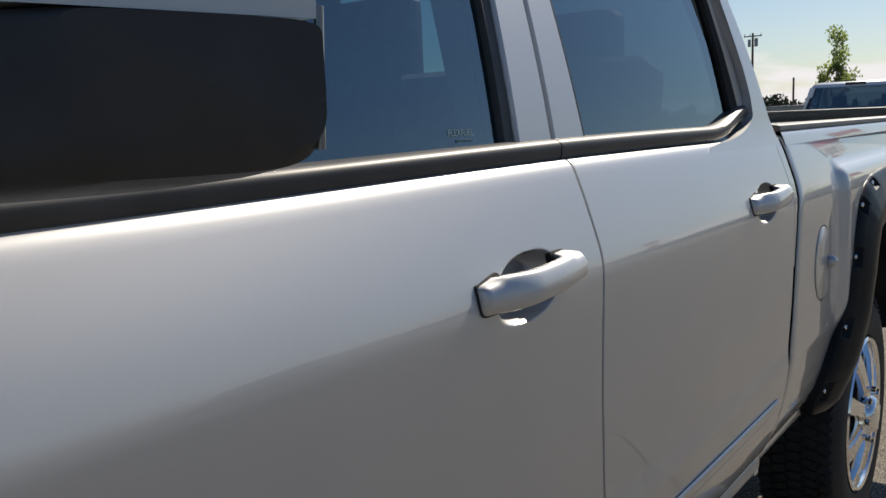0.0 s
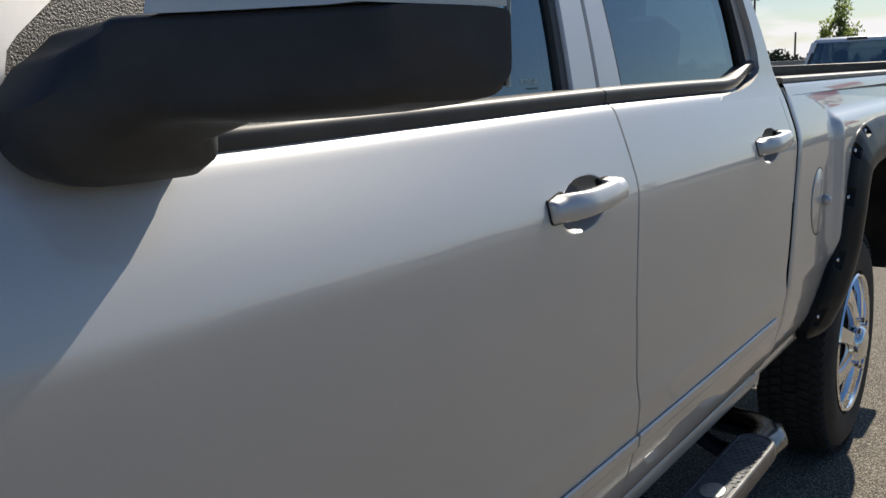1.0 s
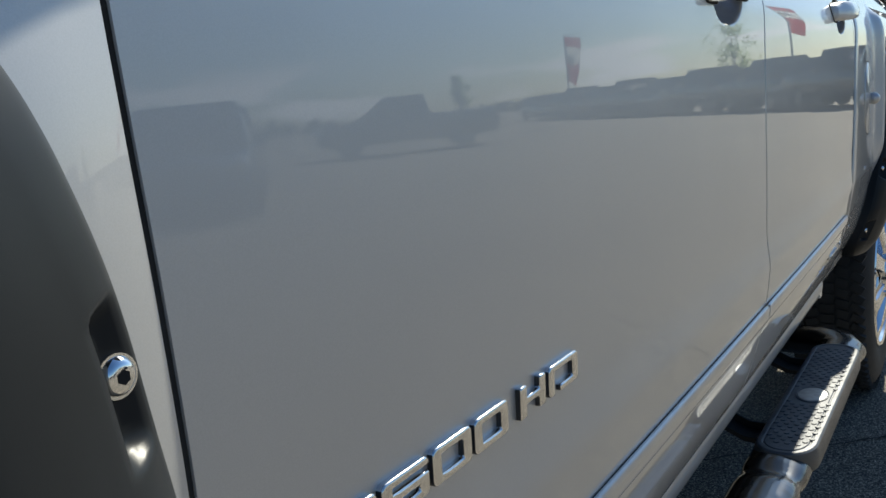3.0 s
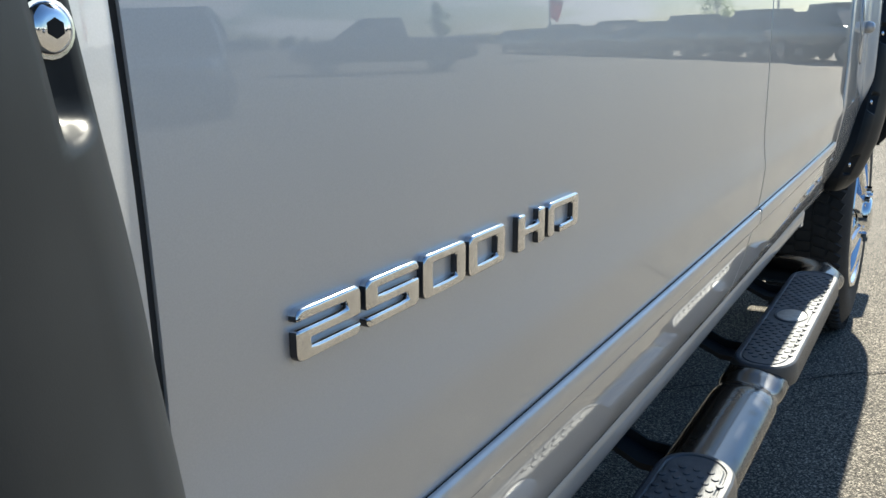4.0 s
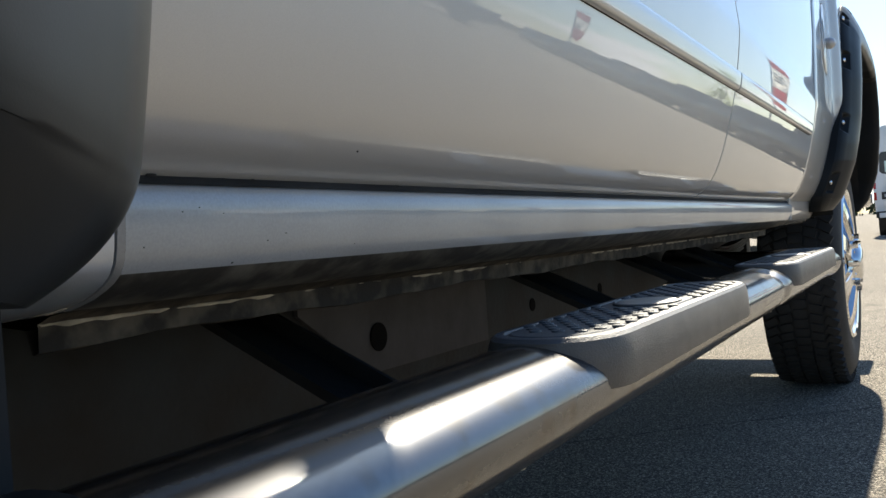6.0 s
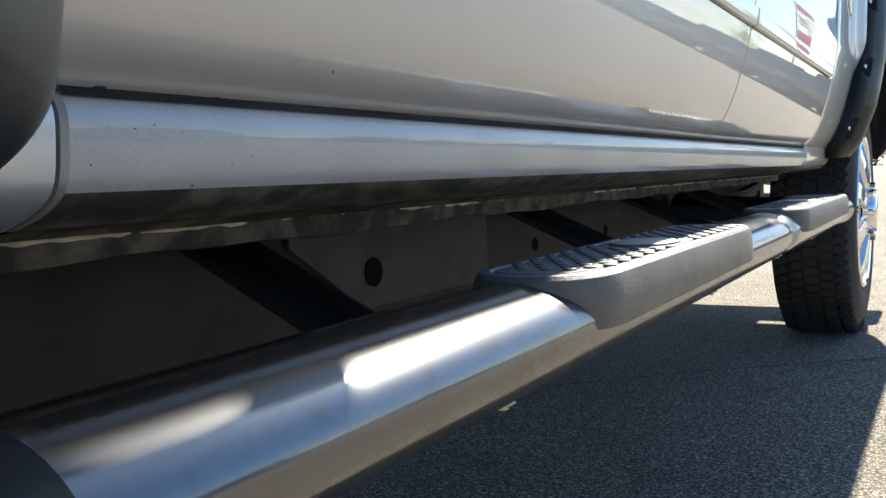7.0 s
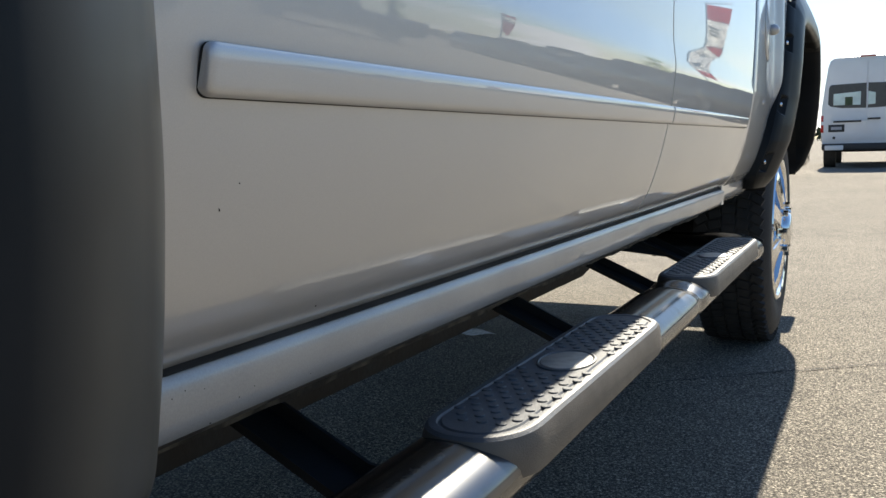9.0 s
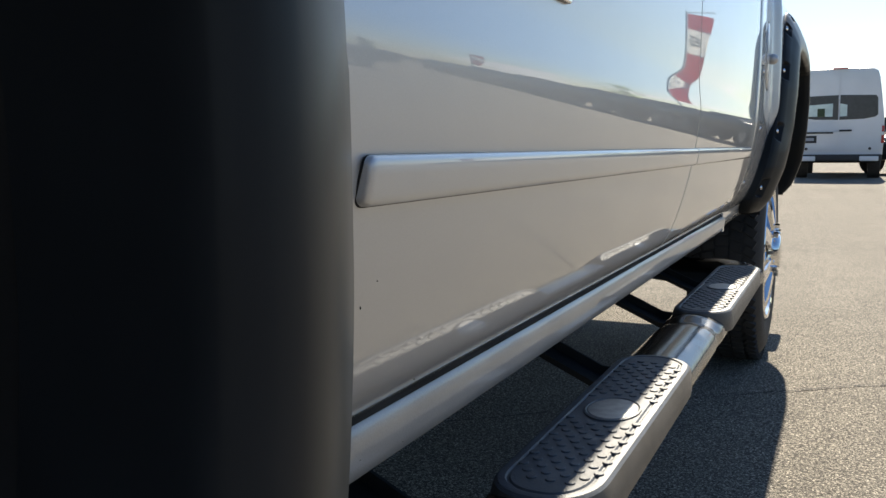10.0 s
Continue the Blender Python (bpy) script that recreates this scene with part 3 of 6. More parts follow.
def flare(axle, base, bolts, name="wheel_flare", mirrored=False):
    path, s = arch_path(axle)
    tang = np.gradient(path, axis=0)
    tang /= np.linalg.norm(tang, axis=1)[:, None]
    inward = np.stack([tang[:, 1], -tang[:, 0]], 1)
    bm = bmesh.new()
    rings = []
    POCKET = 0.005 if axle > 0 else 0.0105
    total = s[-1]
    allb = sorted(list(bolts) + [total - b for b in bolts])
    grow = 0.86 if axle > 0 else 1.0
    for i, (p, w) in enumerate(zip(path, inward)):
        e0 = min(s[i], total - s[i])
        tip = 1.0 - 0.75 * max(0.0, 1 - e0 / 0.06) ** 2
        turn_in = 0.035 * max(0.0, 1 - e0 / 0.05) ** 2
        ring = []
        for d, x in CROSS:
            hollow = sum(min(0.016, max(0.0, x - POCKET)) * math.exp(-((s[i] - b) / 0.029) ** 14 - ((d - 0.009) / 0.018) ** 8) for b in allb)
            y, z = p + w * (d * (0.55 + 0.45 * tip) + turn_in)
            xx = base(y, z) + (x * grow * (0.4 + 0.6 * tip) if x > 0 else x) - hollow
            ring.append((-2.03 - xx if mirrored else xx, y, z))
        rings.append(ring)
    loft(bm, rings, closed=False)
    for end in (rings[0], rings[-1]):
        bm.faces.new([bm.verts.new(p) for p in end])
    ob = tpart(name, bm, FLARE, label="black pocket-style plastic wheel flare with bolts")
    if mirrored:
        return ob
    for b in allb:
        i = int(np.searchsorted(s, b))
        p = path[i] + inward[i] * 0.015
        x = base(p[0], p[1]) + (0.0080 if axle > 0 else 0.0108)
        bm = bmesh.new()
        add_cyl(bm, (x - 0.002, p[0], p[1]), (x + 0.001, p[0], p[1]), 0.0085, n=20)
        dome = [(0.001, 0.0074), (0.0020, 0.0070), (0.0030, 0.0062), (0.0038, 0.0050), (0.0042, 0.0036)]
        loft(bm, [[(x + h, p[0] + r * math.cos(a), p[1] + r * math.sin(a)) for a in np.linspace(0, 2 * math.pi, 24, endpoint=False)] for h, r in dome])
        bolt = spart("bolt", bm, CHROME, ob)
        bm = bmesh.new()
        add_cyl(bm, (x + 0.0030, p[0], p[1]), (x + 0.0045, p[0], p[1]), 0.0029, n=6)
        spart("bolt_socket", bm, UNDER, ob)
    return ob


bed_base = lambda y, z: float(np.interp(z, [0.60, 0.66, 0.70, 0.75, 0.80, 0.89, 1.0, 1.1, 1.3], [-0.068, -0.050, -0.034, -0.017, -0.008, 0.003, 0.009, 0.009, 0.007]))
fen_base = lambda y, z: -0.003 - 0.012 * smoothstep(1.15, 1.3, z)
flare(REAR_AXLE, bed_base, [0.085, 0.275, 0.475, 0.64, 0.80])
flare(FRONT_AXLE, fen_base, [0.308, 0.503, 0.673, 0.833])
flare(REAR_AXLE, bed_base, [], mirrored=True)
flare(FRONT_AXLE, fen_base, [], mirrored=True)


# inner wheel housings
def liner(axle, side):
    bm = bmesh.new()
    path, s = arch_path(axle)
    rings = []
    for p in path[::6]:
        d = Vector((0, axle - p[0], 0.55 - p[1])).normalized() * 0.135
        rings.append([(x, p[0] + d.y, p[1] + d.z) for x in ((-0.04, -0.62) if side > 0 else (-1.99, -1.41))])
    loft(bm, rings, closed=False)
    x = -0.62 if side > 0 else -1.41
    vs = [bm.verts.new((x, r[1][1], r[1][2])) for r in rings]
    bm.faces.new(vs)
    return bm


for axle in (REAR_AXLE, FRONT_AXLE):
    for side in (1, -1):
        tpart("wheel_housing", liner(axle, side), UNDER)


# ---- wheels ----
def ring_profile(bm, prof, n, cx, cy, cz):
    rings = []
    for k in range(n):
        a = 2 * math.pi * k / n
        rings.append([(cx + x, cy + r * math.cos(a), cz + r * math.sin(a)) for x, r in prof])
    rings.append(rings[0])
    loft(bm, rings[:-1] + [rings[0]], closed=False)
    bmesh.ops.remove_doubles(bm, verts=bm.verts, dist=1e-6)
    return bm


def wheel(axle, x_out, side=1):
    s = side
    w = new("wheel")
    w.parent = truck
    w.matrix_parent_inverse = TINV
    tyre_prof = [(-0.03 * s, 0.262), (-0.006 * s, 0.275), (0.0, 0.30), (0.004 * s, 0.335), (-0.002 * s, 0.372), (-0.016 * s, 0.396), (-0.03 * s, 0.410),
                 (-0.05 * s, 0.417), (-0.13 * s, 0.420), (-0.21 * s, 0.417), (-0.25 * s, 0.396), (-0.262 * s, 0.33), (-0.24 * s, 0.262)]
    bm = bmesh.new()
    ring_profile(bm, tyre_prof, 96, x_out, axle, WHEEL_R)
    t = part("tyre", bm, RUBBER, w, "black all-terrain tyre with blocky tread")
    bm = bmesh.new()
    # tread blocks
    rnd = random.Random(4)
    for k in range(76):
        a = 2 * math.pi * k / 76
        for j, (xo, wd) in enumerate(((-0.036, 0.040), (-0.082, 0.038), (-0.128, 0.042), (-0.174, 0.038), (-0.22, 0.040))):
            aa = a + (0.5 if j % 2 else 0.0) * 2 * math.pi / 76
            r = 0.419 if j in (1, 2, 3) else 0.4165
            m = Matrix.Translation((x_out + xo * s, axle + r * math.cos(aa), WHEEL_R + r * math.sin(aa))) @ Matrix.Rotation(aa, 4, "X") @ Matrix.Rotation(0.25 * (j - 2), 4, "Y")
            add_box(bm, (0, 0, 0), (wd, 0.014, 0.024), rot=m)
    tread = part("tread", bm, RUBBER, w)
    tread["kind"] = "stuff"
    bm = bmesh.new()
    rim_prof = [(-0.004 * s, 0.268), (0.002 * s, 0.262), (-0.002 * s, 0.252), (-0.03 * s, 0.243), (-0.09 * s, 0.236), (-0.20 * s, 0.236)]
    ring_profile(bm, rim_prof, 72, x_out, axle, WHEEL_R)
    part("rim", bm, CHROME, w, "chrome rim lip")
    bm = bmesh.new()
    ring_profile(bm, [(-0.10 * s, 0.236), (-0.105 * s, 0.01)], 48, x_out, axle, WHEEL_R)
    part("brake_disc", bm, FRAME, w)
    for k in range(8):
        a = 2 * math.pi * (k + 0.5) / 8
        rings = []
        for r, hw, x0, th in ((0.055, 0.034, 0.018, 0.05), (0.12, 0.030, 0.014, 0.04), (0.19, 0.032, 0.004, 0.034), (0.246, 0.044, -0.012, 0.03)):
            ring = []
            for uu, xx in ((-1, -0.6), (-0.75, 0.0), (0.75, 0.0), (1, -0.6), (0.9, -1.0), (-0.9, -1.0)):
                y_, z_ = r, uu * hw
                ring.append((x_out + s * (x0 + xx * th), axle + y_ * math.cos(a) - z_ * math.sin(a), WHEEL_R + y_ * math.sin(a) + z_ * math.cos(a)))
            rings.append(ring)
        part("spoke", loft(bmesh.new(), rings), CHROME, w)
    bm = bmesh.new()
    ring_profile(bm, [(0.0, 0.070), (0.018 * s, 0.068), (0.034 * s, 0.058), (0.040 * s, 0.045), (0.042 * s, 0.0005)], 40, x_out, axle, WHEEL_R)
    part("hub_cap", bm, CHROME, w, "chrome hub cap")
    for k in range(8):
        a = 2 * math.pi * k / 8
        bm = bmesh.new()
        y_, z_ = axle + 0.09 * math.cos(a), WHEEL_R + 0.09 * math.sin(a)
        add_cyl(bm, (x_out, y_, z_), (x_out + 0.032 * s, y_, z_), 0.0125, 0.011, n=6)
        part("wheel_nut", bm, CHROME, w)
    return w


wheel(REAR_AXLE, -0.045)
wheel(FRONT_AXLE, -0.045)
wheel(REAR_AXLE, -1.985, -1)
wheel(FRONT_AXLE, -1.985, -1)

# ---- sill (rocker) ----
SILL = [(-0.135, 0.652), (-0.105, 0.640), (-0.0925, 0.6345), (-0.0875, 0.6308), (-0.0848, 0.6268), (-0.0836, 0.6225), (-0.0834, 0.618), (-0.0840, 0.610), (-0.0850, 0.602), (-0.0866, 0.5955), (-0.0895, 0.5905)]
SILL_MID = [(-0.0895, 0.5905), (-0.094, 0.5868), (-0.100, 0.5835), (-0.108, 0.5800), (-0.118, 0.577), (-0.126, 0.575)]
SILL_LOW = [(-0.126, 0.575), (-0.140, 0.573), (-0.150, 0.569), (-0.151, 0.556), (-0.156, 0.555), (-0.160, 0.566), (-0.30, 0.58)]


def sweep_y(bm, prof, ys, wob=0.0):
    rnd = random.Random(7)
    rings = []
    for y in ys:
        rings.append([(x - 0.0006 * math.sin(y * 3), y, z + (wob * (math.sin(y * 19) + 0.6 * math.sin(y * 53 + 1) + 0.25 * rnd.uniform(-1, 1)) if wob and z < 0.56 else 0)) for x, z in prof])
    return loft(bm, rings, closed=False)


ys = [-1.020 + 2.050 * i / 60 for i in range(61)]
sill_bm = sweep_y(bmesh.new(), SILL, ys)
loft(sill_bm, [[(x - g, y, z) for x, z in SILL + SILL_MID[1:]] for y, g in ((-1.0232, 0.02), (-1.0228, 0.002), (-1.0200, 0.0))], closed=False)
rocker = tpart("rocker_panel", sill_bm, PAINT_SILL, label="darker silver-painted sill below the doors")
spart("rocker_lower", sweep_y(bmesh.new(), SILL_MID, ys), DIRTPAINT, rocker, "silver paint breaking up under road dirt")
spart("rocker_flange", sweep_y(bmesh.new(), SILL_LOW, [-1.02 + 2.05 * i / 160 for i in range(161)], 0.0012), DIRTY, rocker, "dirty seam under the sill")
rnd = random.Random(17)
bm = bmesh.new()
y = -1.02
while y < 0.9:
    ln = rnd.uniform(0.02, 0.14)
    r_ = rnd.uniform(0.0008, 0.0019)
    n = max(3, int(ln / 0.008))
    rings = []
    for i in range(n + 1):
        g = r_ * (0.35 if i in (0, n) else rnd.uniform(0.6, 1.2))
        rings.append([(-0.1505 + g * math.cos(a), y + ln * i / n, 0.5685 + rnd.uniform(-0.0006, 0.0006) + g * math.sin(a)) for a in [2 * math.pi * k / 6 for k in range(6)]])
    loft(bm, rings)
    y += ln + rnd.uniform(0.002, 0.03)
spart("seam_sealer", bm, SEALER, rocker, "cracked pale seam sealer")
bm = bmesh.new()
bm.faces.new([bm.verts.new((x, 1.03, z)) for x, z in SILL + SILL_MID[1:] + SILL_LOW[1:]])
spart("rocker_end", bm, UNDER, rocker)
spart("weatherstrip", sweep_y(bmesh.new(), [(-0.130, 0.6535), (-0.104, 0.6435), (-0.0935, 0.6385), (-0.0885, 0.6350), (-0.0868, 0.6312)], ys), UNDER, rocker, "black rubber weatherstrip")
tpart("rocker_panel", sweep_y(bmesh.new(), [(-2.03 - x, z) for x, z in SILL + SILL_MID[1:] + SILL_LOW[1:]], ys), PAINT)
# lower tail of the front fender, ahead of the sill
bm = bmesh.new()
loft(bm, [[(x + 0.004 + g, y, z) for x, z in SILL + SILL_MID[1:] + SILL_LOW[1:2]] for y, g in ((-1.14, -0.004), (-1.10, 0.0), (-1.045, 0.0), (-1.0285, -0.001), (-1.0265, -0.004), (-1.026, -0.02))], closed=False)
tpart("fender_tail", bm, PAINT)
# lower corner of the bed ahead of the wheel
bm = bmesh.new()
loft(bm, [[(x, y, z) for x, z in ((-0.0915, 0.6385), (-0.0925, 0.628), (-0.0945, 0.614), (-0.099, 0.600), (-0.108, 0.588), (-0.126, 0.578), (-0.150, 0.573))] for y in (bed_edge(0.64), 1.2, 1.56)], closed=False)
tpart("bed_lower_corner", bm, PAINT)

# ---- side mouldings on the doors ----
MOULD = [(0, 0.7873), (0.0036, 0.78764), (0.0054, 0.78877), (0.00612, 0.79092), (0.0063, 0.79351), (0.0063, 0.79825), (0.0063, 0.80342), (0.00628, 0.80471), (0.006, 0.80773),
         (0.00534, 0.81075), (0.00468, 0.81247), (0.00348, 0.81376), (0.0018, 0.81428), (0, 0.81437)]
ENDS = [(0.0, 0.66, 0.45), (0.0006, 0.76, 0.75), (0.0016, 0.85, 0.90), (0.0032, 0.93, 0.97), (0.0052, 0.98, 1.0), (0.0075, 1.0, 1.0)]


def moulding(y0, y1, prof, off, blunt):
    """A side moulding; rounded at its free end, square at the gap between the doors."""
    bm = bmesh.new()
    zc = 0.8008
    rows = [(y0 + o, h, d) for o, h, d in ENDS] if blunt < 0 else [(y0, 0.97, 0.8), (y0 + 0.001, 1.0, 1.0)]
    rows += [(y0 + 0.01 + (y1 - y0 - 0.02) * i / 40, 1.0, 1.0) for i in range(41)]
    rows += [(y1 - o, h, d) for o, h, d in reversed(ENDS)] if blunt > 0 else [(y1 - 0.001, 1.0, 1.0), (y1, 0.97, 0.8)]
    rings = [[(skin(z, y) + x * d + off, y, zc + (z - zc) * h) for x, z in prof] for y, h, d in rows]
    for end in (rings[0], rings[-1]):
        bm.faces.new([bm.verts.new(p) for p in end])
    return loft(bm, rings, closed=False)


SEAL = [(0.0, 0.7868), (0.0012, 0.7868), (0.0012, 0.8143), (0.0, 0.8143)]
spart("side_moulding", moulding(-1.022, B_GAP - 0.0036, MOULD, 0.0012, -1), PAINT, front_door)
spart("side_moulding", moulding(B_GAP + 0.0036, 0.935, MOULD, 0.0012, 1), PAINT, rear_door)
spart("moulding_gasket", moulding(-1.0226, B_GAP - 0.0045, SEAL, 0.0, -1), UNDER, front_door)
spart("moulding_gasket", moulding(B_GAP + 0.0045, 0.9356, SEAL, 0.0, 1), UNDER, rear_door)


# ---- door handles ----
def handle(hy, hz, door):
    """A strap handle: its front end lies on the skin, its rear end stands off on a block."""
    L = 0.105
    def mid(u):
        return hz - 0.0075 + 0.005 * (u + 1) + 0.002 * u * u
    def half(u):
        return 0.0222 - 0.0015 * (1 - u * u) - 0.0022 * (u + 1)
    def drop(u):
        """The upper edge falls towards the front end."""
        return 0.42 * smoothstep(0.50, 1.05, -u)
    def face(u):
        return skin(hz, hy) + 0.0135 + 0.021 * smoothstep(-1.15, -0.15, u) + 0.004 * (1 - u * u) - 0.002 * smoothstep(0.3, 1.0, u)
    rings = []
    for i in range(73):
        u = -math.cos(math.pi * i / 72)
        end = math.sqrt(max(0.0, 1 - max(0.0, (abs(u) - 0.90) / 0.10) ** 2.4))
        out = face(u) - 0.008 * (1 - end)
        inn = out - 0.027 - 0.033 * smoothstep(0.64, 0.78, abs(u))
        hh = half(u) * (0.66 + 0.34 * end)
        ring = []
        for k in range(32):
            a = 2 * math.pi * k / 32
            ca, sa = math.cos(a), math.sin(a)
            sx = math.copysign(abs(ca) ** 0.42, ca)
            sz = math.copysign(abs(sa) ** 0.50, sa)
            x = (out + inn) / 2 + sx * (out - inn) / 2
            # the upper edge rolls back towards the leaning skin
            ring.append((x - 0.007 * max(0.0, sz) * max(0.0, sx), hy + u * L, mid(u) + sz * hh * (1 - drop(u) * max(0.0, sz))))
        rings.append(ring)
    spart("handle", loft(bmesh.new(), rings), PAINT, door)
    # black gaskets that show as a fine line round both ends
    for u0, u1 in ((-1.022, -0.50), (0.62, 1.018)):
        bm = bmesh.new()
        uc, uh = (u0 + u1) / 2, (u1 - u0) / 2
        rings = []
        for off, g in ((-0.006, 1.0), (0.0016, 1.0), (0.0022, 0.97)):
            ring = []
            for k in range(36):
                a = 2 * math.pi * k / 36
                ca, sa = math.cos(a), math.sin(a)
                u = uc + math.copysign(abs(ca) ** 0.35, ca) * uh * g
                z = mid(uc) + math.copysign(abs(sa) ** 0.45, sa) * (half(uc) + 0.0022) * g * (1 - drop(u) * max(0.0, sa))
                ring.append((skin(z, hy) + off, hy + u * L, z))
            rings.append(ring)
        spart("handle_gasket", loft(bm, rings), UNDER, door)


handle(fd_hy, fd_hz, front_door)
handle(rd_hy, rd_hz, rear_door)

# ---- belt mouldings and glass house ----
def gx(z):
    """The glass plane leans in towards the roof."""
    return -0.100 - 0.17 * (z - 1.43) - 0.18 * max(0.0, z - 1.43) ** 2


def belt(y0, y1, kick):
    bm = bmesh.new()
    rings = []
    n = 48
    for i in range(n + 1):
        y = y0 + (y1 - y0) * i / n
        up = 0.045 * smoothstep(0.62, 0.93, y) ** 1.6 if kick else 0.0
        up += 0.008 * smoothstep(-0.9, 0.5, y) - 0.8 * belt_drop(y)
        prof = [(-0.092, 1.397), (-0.0735, 1.4005), (-0.0700, 1.4030), (-0.0672, 1.4080), (-0.0662, 1.4200), (-0.0675, 1.4245), (-0.0730, 1.4285), (-0.090, 1.4315), (-0.104, 1.428)]
        rings.append([(x - 0.35 * up, y, z + up) for x, z in prof])
    loft(bm, rings, closed=False)
    bm.faces.new([bm.verts.new(p) for p in rings[-1]])
    return bm


spart("belt_moulding", belt(-0.815, B_GAP - 0.012, False), BELT, front_door, "satin black window-sill moulding")
spart("belt_moulding", belt(B_GAP - 0.009, 0.905, True), BELT, rear_door, "satin black window-sill moulding")


def strip(a0, a1, b0, b1, off, th, n=14, mirror=False):
    """A pillar between the lines a0-a1 and b0-b1 in (y, z), following the curved side."""
    bm = bmesh.new()
    rings = []
    for i in range(n + 1):
        t = i / n
        pa = (a0[0] + (a1[0] - a0[0]) * t, a0[1] + (a1[1] - a0[1]) * t)
        pb = (b0[0] + (b1[0] - b0[0]) * t, b0[1] + (b1[1] - b0[1]) * t)
        f_ = lambda x: -2.03 - x if mirror else x
        c = min(0.0035, abs(pb[0] - pa[0]) * 0.2)
        rings.append([(f_(gx(pa[1]) + off - th), pa[0], pa[1]), (f_(gx(pa[1]) + off - c * 1.4), pa[0], pa[1]), (f_(gx(pa[1]) + off), pa[0] + c, pa[1]),
                      (f_(gx(pb[1]) + off), pb[0] - c, pb[1]), (f_(gx(pb[1]) + off - c * 1.4), pb[0], pb[1]), (f_(gx(pb[1]) + off - th), pb[0], pb[1])])
    return loft(bm, rings)


ROOF_Z = 1.87


def sweep_x(z):
    """Skin that leaves the door at a tangent and eases into the plane of the pillars."""
    if z < 1.386:
        return skin(z) - 0.0002 - 0.1 * (1.386 - z)
    if z > 1.46:
        return gx(z) + 0.030
    t = (z - 1.386) / 0.074
    x0, x1, m0, m1 = skin(1.386) - 0.0002, gx(1.46) + 0.030, -0.39 * 0.074, -0.18 * 0.074
    return x0 * (2 * t ** 3 - 3 * t * t + 1) + m0 * (t ** 3 - 2 * t * t + t) + x1 * (3 * t * t - 2 * t ** 3) + m1 * (t ** 3 - t * t)


def rear_quarter(mirror):
    """The body side sweeping up behind the rear window into the roof."""
    bm = bmesh.new()
    zs = [1.380 + 0.004 * i for i in range(21)] + list(np.linspace(1.475, ROOF_Z, 18))
    rings = []
    for z in zs:
        a = float(np.interp(z, [1.380, 1.400, 1.405, 1.41, 1.42, 1.43, 1.44, 1.449, 1.46, 1.50, 1.56, 1.636, 1.87], [0.56, 0.60, 0.66, 0.74, 0.81, 0.855, 0.885, 0.905, 0.917, 0.921, 0.909, 0.882, 0.805]))
        b = float(np.interp(z, [1.380, 1.40, 1.43, 1.463, 1.55, 1.64, 1.87], [1.073, 1.067, 1.046, 1.025, 0.990, 0.947, 0.835]))
        t = min(1.0, max(0.0, (z - 1.386) / 0.074))
        x = sweep_x(z)
        ys_ = [a + (b - a) * k / 20 for k in range(21)]
        ring = [(x - 0.030, a + 0.002, z)] + [(x - 0.004 * max(0.0, y) ** 2 * (1 - t), y, z) for y in ys_] + [(x - 0.004, b + 0.002, z), (x - 0.10, b + 0.003, z)]
        rings.append([(-2.03 - p[0] if mirror else p[0], p[1], p[2]) for p in ring])
    return loft(bm, rings, closed=False)


